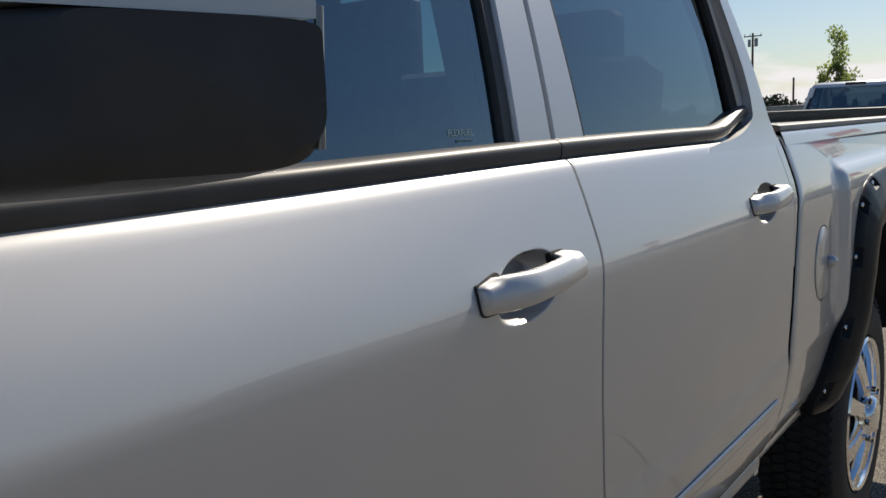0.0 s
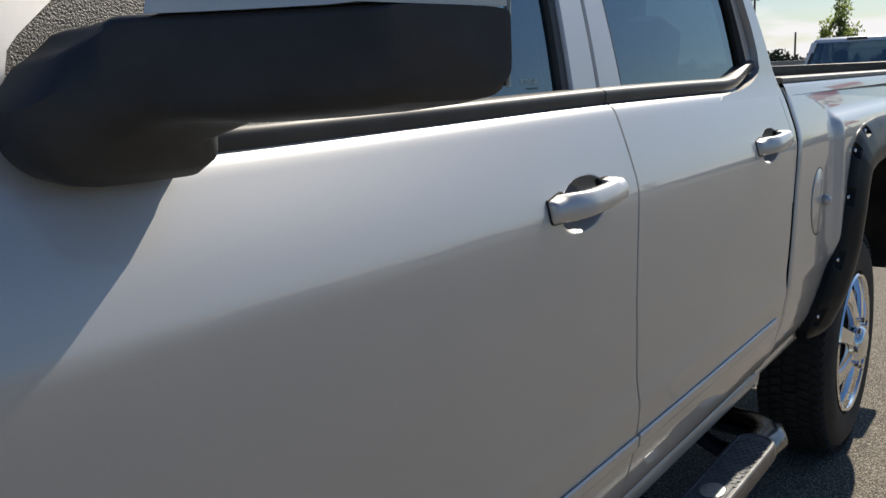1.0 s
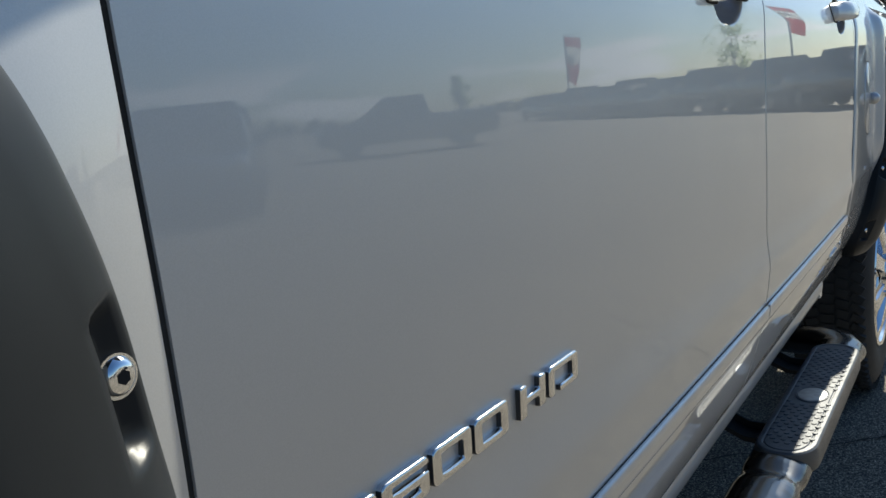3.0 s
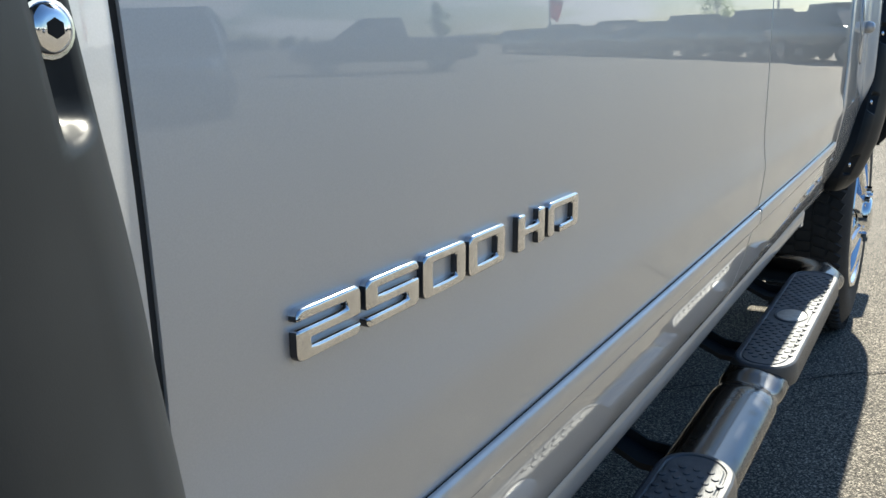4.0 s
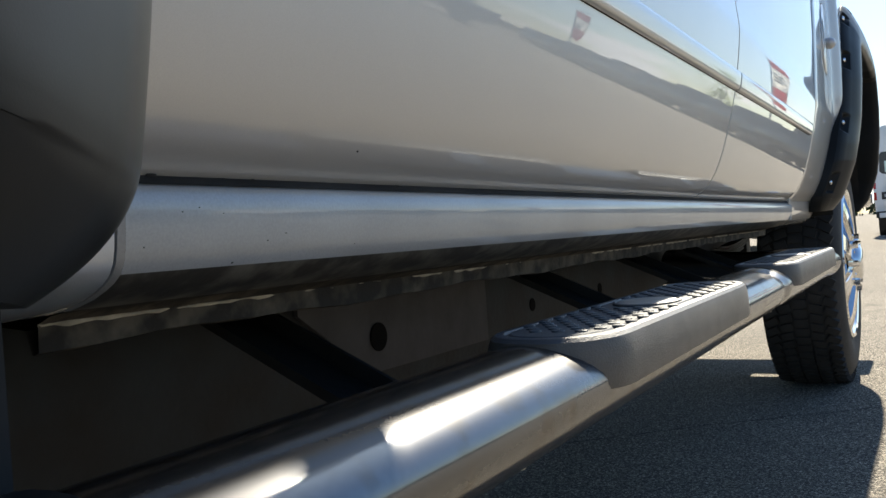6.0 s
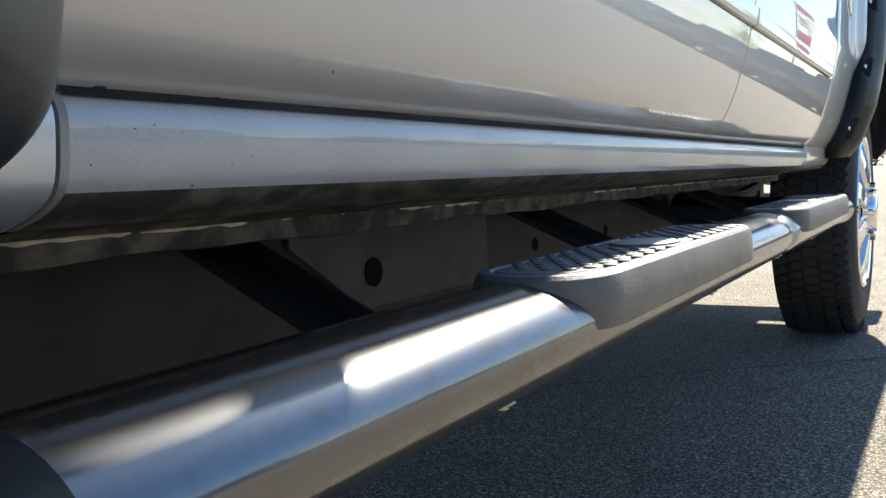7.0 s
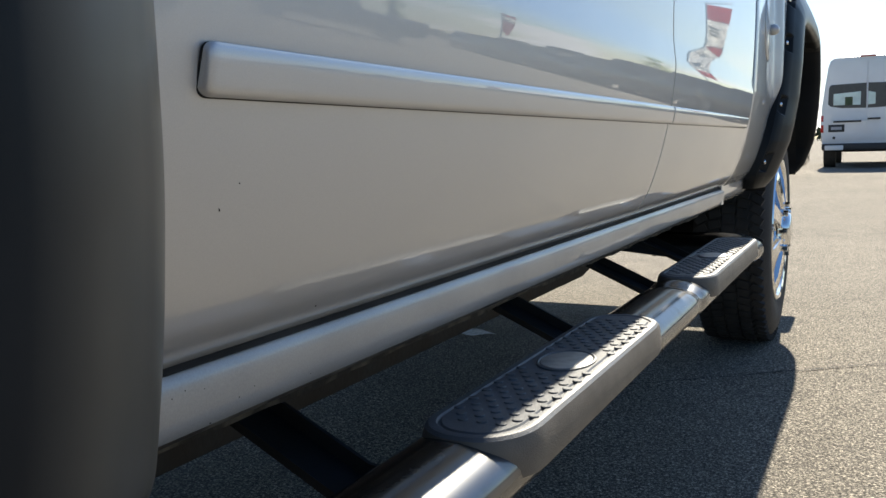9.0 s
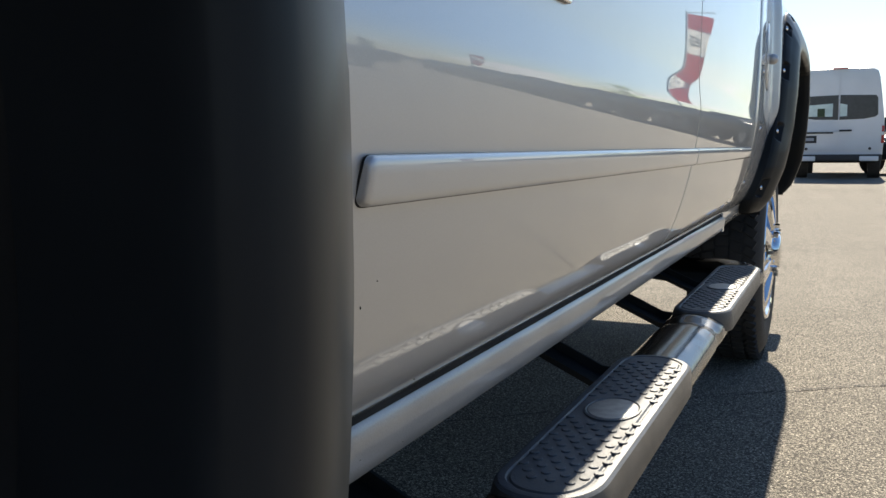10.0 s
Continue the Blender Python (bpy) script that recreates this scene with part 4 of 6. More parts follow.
for mirror in (False, True):
    sp = {"mirror": mirror}
    d1, d2 = (front_door, rear_door) if not mirror else (truck, truck)
    put_ = (lambda nm, b, m_, p: spart(nm, b, m_, p)) if not mirror else (lambda nm, b, m_, p: tpart(nm, b, m_))
    put_("door_frame", strip((-0.054, 1.40), (-0.032, ROOF_Z), (B_GAP - 0.004, 1.40), (B_GAP - 0.006, ROOF_Z), 0.014, 0.05, **sp), PAINT, d1)
    put_("door_frame", strip((B_GAP + 0.003, 1.40), (B_GAP + 0.001, ROOF_Z), (0.140, 1.40), (0.095, ROOF_Z), 0.014, 0.05, **sp), PAINT, d2)
    put_("window_seal", strip((-0.083, 1.405), (-0.056, ROOF_Z), (-0.0545, 1.405), (-0.0325, ROOF_Z), 0.009, 0.03, **sp), PLASTIC, d1)
    put_("window_seal", strip((0.1405, 1.405), (0.0955, ROOF_Z), (0.146, 1.405), (0.101, ROOF_Z), 0.012, 0.03, **sp), PLASTIC, d2)
    put_("window_seal", strip((0.838, 1.44), (0.790, ROOF_Z), (0.897, 1.44), (0.807, ROOF_Z), 0.009, 0.03, **sp), UNDER, d2)
    put_("door_frame", strip((0.8975, 1.44), (0.8075, ROOF_Z), (0.935, 1.43), (0.835, ROOF_Z), 0.012, 0.05, **sp), PAINT, d2)
    put_("door_frame", strip((-1.04, 1.42), (-0.42, ROOF_Z), (-0.99, 1.42), (-0.37, ROOF_Z), 0.012, 0.05, **sp), PAINT, d1)
    tpart("rear_pillar", rear_quarter(mirror), PAINT)
    tpart("front_pillar", strip((-1.16, 1.40), (-0.50, ROOF_Z + 0.03), (-1.045, 1.40), (-0.425, ROOF_Z), 0.012, 0.08, **sp), PAINT)
    tpart("roof_rail", strip((-0.50, ROOF_Z), (-0.50, 1.94), (0.86, ROOF_Z), (0.83, 1.94), 0.014, 0.09, n=4, **sp), PAINT)
    g1 = [(-0.99, 1.41), (-0.07, 1.41), (-0.045, ROOF_Z), (-0.38, ROOF_Z)]
    g2 = [(0.13, 1.41), (0.87, 1.42), (0.80, ROOF_Z), (0.09, ROOF_Z)]
    for g, mm, nm, d_ in ((g1, GLASS, "front_window", d1), (g2, GLASS_D, "rear_window", d2)):
        bm = bmesh.new()
        n = 12
        rows = []
        for i in range(n + 1):
            t = i / n
            a = (g[0][0] + (g[3][0] - g[0][0]) * t, g[0][1] + (g[3][1] - g[0][1]) * t)
            b = (g[1][0] + (g[2][0] - g[1][0]) * t, g[1][1] + (g[2][1] - g[1][1]) * t)
            rows.append([((-2.03 - gx(p[1])) if mirror else gx(p[1]), p[0], p[1]) for p in (a, b)])
        loft(bm, rows, closed=False)
        ob = put_(nm, bm, mm, d_)
        ob.visible_shadow = False

# roof, rear wall of the cab, windscreen
bm = bmesh.new()
rings = []
for y, zz in ((-0.52, 1.90), (-0.45, 1.93), (-0.2, 1.955), (0.3, 1.965), (0.75, 1.95), (0.86, 1.92)):
    ring = []
    for k in range(17):
        u = -1 + 2 * k / 16
        ring.append((-1.015 + u * 0.80, y, zz - 0.045 * abs(u) ** 3.5))
    rings.append(ring)
loft(bm, rings, closed=False)
tpart("roof", bm, PAINT)
tpart("headliner", box((-1.015, 0.18, 1.875), (1.40, 1.30, 0.02), bevel=0.008), HEADLINER)
bm = bmesh.new()
loft(bm, [[(-0.09, 1.02, 1.40), (-1.94, 1.02, 1.40)], [(-0.29, 0.86, 1.90), (-1.74, 0.86, 1.90)]], closed=False)
ob = tpart("rear_windscreen", bm, GLASS)
ob.visible_shadow = False
tpart("cab_back", box((-1.015, 1.01, 1.0), (1.86, 0.03, 0.82)), PAINT)
bm = bmesh.new()
loft(bm, [[(-0.10, -1.22, 1.40), (-1.93, -1.22, 1.40)], [(-0.30, -0.52, 1.90), (-1.73, -0.52, 1.90)]], closed=False)
ob = tpart("windscreen", bm, GLASS)
ob.visible_shadow = False
bm = bmesh.new()
loft(bm, [[(-1.015 + u * w / 2, y, z - 0.05 * abs(u) ** 3) for u in np.linspace(-1, 1, 13)] for y, z, w in
     ((-1.26, 1.44, 1.90), (-1.8, 1.43, 1.90), (-2.5, 1.38, 1.86), (-2.72, 1.30, 1.82), (-2.78, 1.10, 1.80), (-2.80, 0.55, 1.80))], closed=False)
tpart("hood", bm, PAINT)
tpart("cowl", box((-1.015, -1.20, 1.38), (1.85, 0.14, 0.06), bevel=0.015), PLASTIC)

# bed: rail caps, inner box, tailgate, rear bumper
for x0, s in ((-0.062, 1), (-1.968, -1)):
    bm = bmesh.new()
    rise = 0.0 if s > 0 else 0.022
    lip = [(0.0085, 1.385), (0.0050, 1.395), (0.0005, 1.4065), (-0.0035, 1.4145), (-0.008, 1.4185)]
    prof = [(-0.012, 1.4180), (-0.0055, 1.4185), (-0.004, 1.4200), (-0.005, 1.4275), (-0.0075, 1.4315), (-0.013, 1.433), (-0.075, 1.4355), (-0.085, 1.431), (-0.087, 1.36)]
    loft(bm, [[(x0 + s * x, y, z + rise) for x, z in prof] for y in (1.100, 1.7, 2.4, 3.11)], closed=False)
    bm.faces.new([bm.verts.new((x0 + s * x, 1.100, z + rise)) for x, z in prof])
    tpart("bed_lip", loft(bmesh.new(), [[(x0 + s * x, y, z) for x, z in lip] for y in (bed_edge(1.40), 1.7, 2.4, 3.11)], closed=False), PAINT)
    tpart("bed_rail_cap", bm, PLASTIC, label="black plastic bed rail cap")
tpart("bed_wall", box((-0.14, 2.08, 1.15), (0.02, 2.06, 0.56)), PLASTIC)
tpart("bed_wall", box((-1.89, 2.08, 1.15), (0.02, 2.06, 0.56)), PLASTIC)
tpart("bed_front", box((-1.015, 1.07, 1.14), (1.74, 0.03, 0.56)), PLASTIC)
tpart("bed_floor", box((-1.015, 2.08, 0.87), (1.74, 2.06, 0.05)), PLASTIC)
tpart("tailgate", box((-1.015, 3.13, 1.14), (1.92, 0.06, 0.58), bevel=0.015), PAINT)
tpart("tailgate_cap", box((-1.015, 3.125, 1.447), (1.76, 0.075, 0.050), bevel=0.012), PLASTIC, label="black plastic tailgate cap")
tpart("rear_bumper", box((-1.015, 3.24, 0.72), (1.98, 0.16, 0.20), bevel=0.04, seg=3), CHROME)

# ---- inside the cab ----
def seat(cx, cy, w):
    s_ = tpart("seat", box((cx, cy, 1.00), (w, 0.52, 0.16), bevel=0.05, seg=3), INTERIOR)
    spart("seat_back", box((cx, cy + 0.27, 1.30), (w, 0.14, 0.60), Matrix.Rotation(radians(-14), 4, "X"), bevel=0.05, seg=3), INTERIOR, s_)
    return s_


for cx in (-0.56, -1.47):
    s_ = seat(cx, -0.42, 0.54)
    spart("headrest", box((cx, -0.05, 1.69), (0.27, 0.10, 0.19), bevel=0.04, seg=3), INTERIOR, s_)
s_ = seat(-1.015, 0.50, 1.50)
for cx in (-0.5, -1.53):
    spart("headrest", box((cx, 0.86, 1.64), (0.27, 0.09, 0.15), bevel=0.04, seg=3), INTERIOR, s_)
spart("headrest", box((-1.17, 0.86, 1.66), (0.42, 0.09, 0.32), bevel=0.05, seg=3), INTERIOR, s_)
tpart("dashboard", box((-1.015, -0.98, 1.28), (1.74, 0.36, 0.24), bevel=0.07, seg=3), INTERIOR)
tpart("cab_floor", box((-1.015, 0.0, 0.72), (1.80, 2.10, 0.06)), INTERIOR)
bm = bmesh.new()
rings = []
for k in range(33):
    a = 2 * math.pi * k / 32
    rings.append([((-0.53 + (0.185 + 0.014 * math.cos(b)) * math.cos(a)), -0.70 + 0.014 * math.sin(b) + 0.07 * math.sin(a), 1.33 + (0.175 + 0.014 * math.cos(b)) * math.sin(a)) for b in [2 * math.pi * j / 8 for j in range(8)]])
loft(bm, rings, caps=False)
tpart("steering_wheel", bm, PLASTIC)
tpart("inner_pillar", box((-0.235, 0.045, 1.63), (0.06, 0.09, 0.50), Matrix.Rotation(radians(-12), 4, "Y"), bevel=0.015), HEADLINER)
tpart("inner_door_panel", box((-0.15, -0.02, 1.10), (0.03, 2.05, 0.56), bevel=0.01), INTERIOR)
tpart("inner_door_panel", box((-1.88, -0.02, 1.10), (0.03, 2.05, 0.56), bevel=0.01), INTERIOR)

# window print
txt = bpy.data.curves.new("print", "FONT")
txt.body = "FLEXFUEL"
txt.size = 0.0125
txt.align_x = "RIGHT"
tob = new("print_source", txt)
dg = bpy.context.evaluated_depsgraph_get()
me = bpy.data.meshes.new_from_object(tob.evaluated_get(dg))
bpy.data.objects.remove(tob)
me.name = "window_print"
me.materials.clear()
me.materials.append(STICKER)
wp = new("window_print", me)
wp.parent = front_door
lean = math.atan(0.17)
wp.matrix_basis = Matrix.Translation((gx(1.447) + 0.0012, -0.135, 1.447)) @ Matrix(((0, -math.sin(lean), math.cos(lean), 0), (1, 0, 0, 0), (0, math.cos(lean), math.sin(lean), 0), (0, 0, 0, 1)))
bm = bmesh.new()
for k in range(6):
    y = -0.142 + 0.0 - 0.006 * k
    add_box(bm, (gx(1.441) + 0.001, y, 1.441), (0.0006, 0.0042, 0.0026))
spart("window_print_line", bm, STICKER, front_door)

# ---- mirror on its foot ----
bm = bmesh.new()
rings = []
spine = [(-0.075, -0.935, 1.388, 1.506, 0.077), (-0.055, -0.935, 1.386, 1.508, 0.077), (-0.042, -0.931, 1.384, 1.509, 0.080), (-0.030, -0.929, 1.384, 1.510, 0.080), (-0.015, -0.922, 1.394, 1.512, 0.077), (-0.004, -0.920, 1.411, 1.513, 0.064), (0.018, -0.892, 1.426, 1.515, 0.070), (0.030, -0.879, 1.431, 1.515, 0.073), (0.048, -0.862, 1.432, 1.515, 0.077), (0.071, -0.850, 1.431, 1.5148, 0.077),
         (0.093, -0.837, 1.430, 1.5144, 0.077), (0.138, -0.815, 1.433, 1.514, 0.077), (0.172, -0.798, 1.437, 1.514, 0.072), (0.191, -0.788, 1.441, 1.5138, 0.066), (0.199, -0.783, 1.450, 1.513, 0.060)]
for x, y, z0, z1, hw in spine:
    ring = []
    for k in range(40):
        a = 2 * math.pi * k / 40
        ca, sa = math.cos(a), math.sin(a)
        u = abs(ca) ** (0.42 if sa > 0 else 0.42 + 0.33 * (1 - smoothstep(-0.02, 0.03, x)) if ca < 0 else 0.42 - 0.27 * (1 - smoothstep(-0.02, 0.0, x))) * (1 if ca >= 0 else -1)
        v = abs(sa) ** ((0.34 - 0.22 * smoothstep(-0.05, 0.05, x)) if sa >= 0 else (0.42 + 0.33 * (1 - smoothstep(-0.02, 0.03, x)) if ca < 0 else 0.42 - 0.27 * (1 - smoothstep(-0.02, 0.0, x)))) * (1 if sa >= 0 else -1)
        cut = 0.055 * smoothstep(0.1, 1.0, v) * max(0.0, -u) * (1 - smoothstep(-0.03, 0.03, x))
        ring.append((x + 0.25 * smoothstep(-0.04, 0.06, x) * u * hw, y + u * hw + cut, (z0 + z1) / 2 + v * (z1 - z0) / 2))
    rings.append(ring)
loft(bm, rings)
mirror = tpart("door_mirror", bm, MIRROR_BLACK, label="door mirror with black housing and silver cap")
bm = bmesh.new()
rings = []
for x, y, z0, z1, hw in ((0.050, -0.861, 1.5136, 1.69, 0.0765), (0.054, -0.859, 1.5134, 1.695, 0.0776), (0.062, -0.855, 1.5132, 1.70, 0.0782), (0.071, -0.850, 1.5130, 1.705, 0.0782), (0.093, -0.837, 1.5128, 1.712, 0.0782),
                         (0.138, -0.815, 1.5126, 1.715, 0.0782), (0.172, -0.798, 1.5130, 1.70, 0.0732), (0.188, -0.790, 1.5144, 1.685, 0.0682), (0.196, -0.785, 1.5136, 1.66, 0.0622)):
    ring = []
    for k in range(44):
        a = 2 * math.pi * k / 44
        ca, sa = math.cos(a), math.sin(a)
        e_ = 0.05 if sa < 0 else 0.55
        u = abs(ca) ** (0.42 if sa >= 0 else 0.6) * (1 if ca >= 0 else -1)
        v = sa ** e_ if sa > 1e-6 else -1.0
        lean_in = 1 - 0.38 * ((v + 1) / 2) ** 1.3
        ring.append((x + 0.25 * u * hw * lean_in + 0.028 * (v + 1) / 2 * (1 - smoothstep(0.05, 0.10, x)), y + u * hw * lean_in, (z0 + z1) / 2 + v * (z1 - z0) / 2))
    rings.append(ring)
loft(bm, rings)
spart("mirror_cap", bm, PAINT, mirror, "silver mirror cap")
spart("mirror_glass", box((0.140, -0.742, 1.615), (0.12, 0.006, 0.14), Matrix.Rotation(radians(30), 4, "Z"), bevel=0.002), CHROME, mirror)
# pale rim where the housing meets its glass
bm = bmesh.new()
add_cyl(bm, (0.2095, -0.7245, 1.450), (0.2105, -0.7215, 1.520), 0.0026, n=10)
spart("mirror_rim", bm, GREYPAINT, mirror)
# grained cover at the foot of the front pillar
bm = bmesh.new()
rings = []
for z in [1.374 + 0.004 * k for k in range(15)] + [1.433, 1.4345] + [1.4355 + 0.0115 * k for k in range(15)]:
    a = float(np.interp(z, [1.374, 1.42, 1.46, 1.50, 1.60], [-1.0775, -1.0785, -1.073, -1.04, -0.915]))
    b = -0.845 if z < 1.435 else float(np.interp(z, [1.436, 1.497, 1.60], [-1.002, -0.982, -0.856]))
    ys_ = [a + (b - a) * k / 12 for k in range(13)]
    row = [(sweep_x(z + belt_drop(y)), y, z) for y in ys_]
    rings.append([(row[0][0] - 0.03, a - 0.002, z), (row[0][0] - 0.003, a - 0.001, z)] + row + [(row[-1][0] - 0.012, b + 0.001, z)])
loft(bm, rings, closed=False)
tpart("pillar_foot", bm, PAINT)
bm = bmesh.new()
loft(bm, [[(gx(z) - 0.008, a, z), (gx(z) + 0.018, a, z), (gx(z) + 0.022, a + 0.003, z), (gx(z) + 0.022, b - 0.003, z), (gx(z) + 0.018, b, z), (gx(z) - 0.008, b, z)]
          for z, a, b in ((1.436, -1.005, -0.838), (1.470, -0.994, -0.830), (1.497, -0.985, -0.824), (1.530, -0.944, -0.816), (1.600, -0.858, -0.80))])
tpart("pillar_cover", bm, PLASTIC_TEX, label="grained black plastic mirror sail")
spart("mirror_foot", prism([(-0.875, 1.391), (-0.851, 1.393), (-0.841, 1.412), (-0.845, 1.417), (-0.875, 1.420)], "x", -0.085, -0.046), MIRROR_BLACK, mirror)
spart("mirror_foot_cover", prism([(-0.868, 1.4010), (-0.838, 1.4012), (-0.809, 1.4015), (-0.811, 1.4145), (-0.821, 1.4160), (-0.868, 1.4160)], "x", -0.085, -0.0595), PLASTIC_TEX, mirror, "grained black plastic cover")

# ---- raised letters on the front door ----
GLYPHS = {
    "2": ["#####", "....#", "#####", "#....", "#####"],
    "5": ["#####", "#....", "#####", "....#", "#####"],
    "0": ["#####", "#...#", "#...#", "#...#", "#####"],
    "H": ["#...#", "#...#", "#####", "#...#", "#...#"],
    "D": ["#####", "#...#", "#...#", "#...#", "#.###"],
}


def glyph(ch, y0, y1, z0, z1):
    rows = GLYPHS[ch]
    w, h = y1 - y0, z1 - z0
    sy, sz = 0.0100, 0.0058
    ye = [y0, y0 + sy, y0 + w * 0.38, y0 + w * 0.62, y1 - sy, y1]
    m = (h - 3 * sz) / 2
    zt = [z1, z1 - sz, z1 - sz - m, z1 - 2 * sz - m, z0 + sz, z0]
    bm = bmesh.new()
    filled = {(r, c) for r in range(5) for c in range(5) if rows[r][c] == "#"}
    def V(c, r, top):
        y, z = ye[c], zt[r]
        return bm.verts.new((skin(z, y) + (0.0048 if top else 0.0), y, z))
    for r, c in filled:
        bm.faces.new((V(c, r, 1), V(c + 1, r, 1), V(c + 1, r + 1, 1), V(c, r + 1, 1)))
        for (dr, dc), (a, b) in (((-1, 0), ((c, r), (c + 1, r))), ((1, 0), ((c + 1, r + 1), (c, r + 1))), ((0, -1), ((c, r + 1), (c, r))), ((0, 1), ((c + 1, r), (c + 1, r + 1)))):
            if (r + dr, c + dc) not in filled:
                bm.faces.new((V(*a, 1), V(*b, 1), V(*b, 0), V(*a, 0)))
    bmesh.ops.remove_doubles(bm, verts=bm.verts, dist=1e-6)
    bmesh.ops.recalc_face_normals(bm, faces=bm.faces)
    # rounded outer corners, then softened edges
    def at_corner(v):
        return min(abs(v.co.y - y0), abs(v.co.y - y1)) < 1e-5 and min(abs(v.co.z - z0), abs(v.co.z - z1)) < 1e-5
    corners = [e_ for e_ in bm.edges if len(e_.link_faces) == 2 and abs((e_.verts[0].co - e_.verts[1].co).x) > 0.003 and at_corner(e_.verts[0]) and at_corner(e_.verts[1])]
    if ch != "H":
        bmesh.ops.bevel(bm, geom=corners, offset=0.0046, segments=4, profile=0.5, affect="EDGES")
    edges = [e_ for e_ in bm.edges if len(e_.link_faces) == 2 and e_.calc_face_angle() > 0.8]
    bmesh.ops.bevel(bm, geom=edges, offset=0.0018, segments=3, profile=0.5, affect="EDGES")
    bm.normal_update()
    # side and lower faces go black: the chrome's shade is put into the colour
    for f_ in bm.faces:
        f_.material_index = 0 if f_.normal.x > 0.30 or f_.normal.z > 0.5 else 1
    return bm


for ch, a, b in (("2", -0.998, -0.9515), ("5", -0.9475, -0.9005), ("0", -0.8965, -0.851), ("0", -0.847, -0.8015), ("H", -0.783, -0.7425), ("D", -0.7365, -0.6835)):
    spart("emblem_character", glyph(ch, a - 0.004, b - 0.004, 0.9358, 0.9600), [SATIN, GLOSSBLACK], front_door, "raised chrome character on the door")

# paint chips and rust pits
def chip(x, y, z, l_, w_, ang, seed):
    rnd = random.Random(seed)
    bm = bmesh.new()
    n = 9
    ring = []
    for k in range(n):
        a = 2 * math.pi * k / n
        r = rnd.uniform(0.65, 1.1)
        dy, dz = 0.7 * w_ * r * math.cos(a), 0.7 * l_ * r * math.sin(a)
        ring.append((dy * math.cos(ang) - dz * math.sin(ang), dy * math.sin(ang) + dz * math.cos(ang)))
    loft(bm, [[(x + d, y + dy * g, z + dz * g) for dy, dz in ring] for d, g in ((-0.003, 1.0), (0.0004, 1.0), (0.0006, 0.6))])
    return bm


for i, (y, z, l_, w_, ang) in enumerate(((-0.994, 0.7295, 0.0016, 0.0005, 0.3), (-0.981, 0.743, 0.0007, 0.0004, 0.5), (-1.000, 0.6356, 0.0020, 0.0042, 0.0), (-0.954, 0.6350, 0.0013, 0.0055, 0.1),
                                         (-0.931, 0.6352, 0.0013, 0.0032, 0.0), (-0.876, 0.6350, 0.0008, 0.0030, 0.0), (-0.790, 0.6352, 0.0010, 0.0036, 0.0), (-0.862, 0.652, 0.0010, 0.0009, 0.0))):
    spart("paint_chip", chip(skin(z), y, z, l_, w_, ang, i), UNDER, front_door)
for i, (y, z, l_, w_) in enumerate(((-0.927, 0.6025, 0.0007, 0.0010), (-0.912, 0.606, 0.0006, 0.0010), (-0.987, 0.618, 0.0007, 0.0006), (-0.976, 0.620, 0.0007, 0.0006), (-0.960, 0.617, 0.0006, 0.0006),
                                    (-0.951, 0.592, 0.0009, 0.0020), (-1.010, 0.602, 0.0006, 0.0006), (-0.847, 0.598, 0.0007, 0.0008))):
    spart("paint_chip", chip(float(np.interp(z, [p[1] for p in SILL[::-1]], [p[0] for p in SILL[::-1]])), y, z, 0.8 * l_, 0.8 * w_, 0.2, 40 + i), UNDER, rocker)

# ---- side step ----
STEP_X, STEP_Z = -0.029, 0.4875


def step_tube():
    bm = bmesh.new()
    pts = [(STEP_X, y, STEP_Z) for y in np.linspace(-1.110, 0.84, 132)]
    pts += [(-0.022, 0.90, STEP_Z), (-0.04, 0.945, STEP_Z), (-0.08, 0.975, STEP_Z), (-0.20, 1.0, 0.484), (-0.40, 1.03, 0.50)]
    rings = []
    P = [Vector(p) for p in pts]
    for i, p in enumerate(P):
        d = (P[min(i + 1, len(P) - 1)] - P[max(i - 1, 0)]).normalized()
        side = d.cross(Vector((0, 0, 1))).normalized()
        up = side.cross(d)
        # a crimp ahead of the second pad
        dent = math.exp(-((p.y - 0.115) / 0.022) ** 2)
        rings.append([p + side * 0.054 * (1 - 0.10 * dent) * math.cos(a) + up * (0.0320 - 0.010 * dent * max(0, math.sin(a)) + (0.007 if math.sin(a) < 0 else 0.0)) * math.sin(a) for a in [2 * math.pi * k / 36 for k in range(36)]])
    return loft(bm, rings)


step = tpart("side_step", step_tube(), STEEL, label="weathered glossy black oval side step tube with a crimp")
bm = bmesh.new()
loft(bm, [[(STEP_X + 0.058 * g * math.cos(a), y, STEP_Z + (0.036 if math.sin(a) > 0 else 0.044) * g * math.sin(a)) for a in [2 * math.pi * k / 36 for k in range(36)]]
          for y, g in ((-1.102, 0.97), (-1.104, 1.0), (-1.126, 1.0), (-1.144, 0.96), (-1.158, 0.88), (-1.168, 0.75), (-1.174, 0.55), (-1.176, 0.25))])
spart("end_cap", bm, FLARE, step, "black plastic end cap")


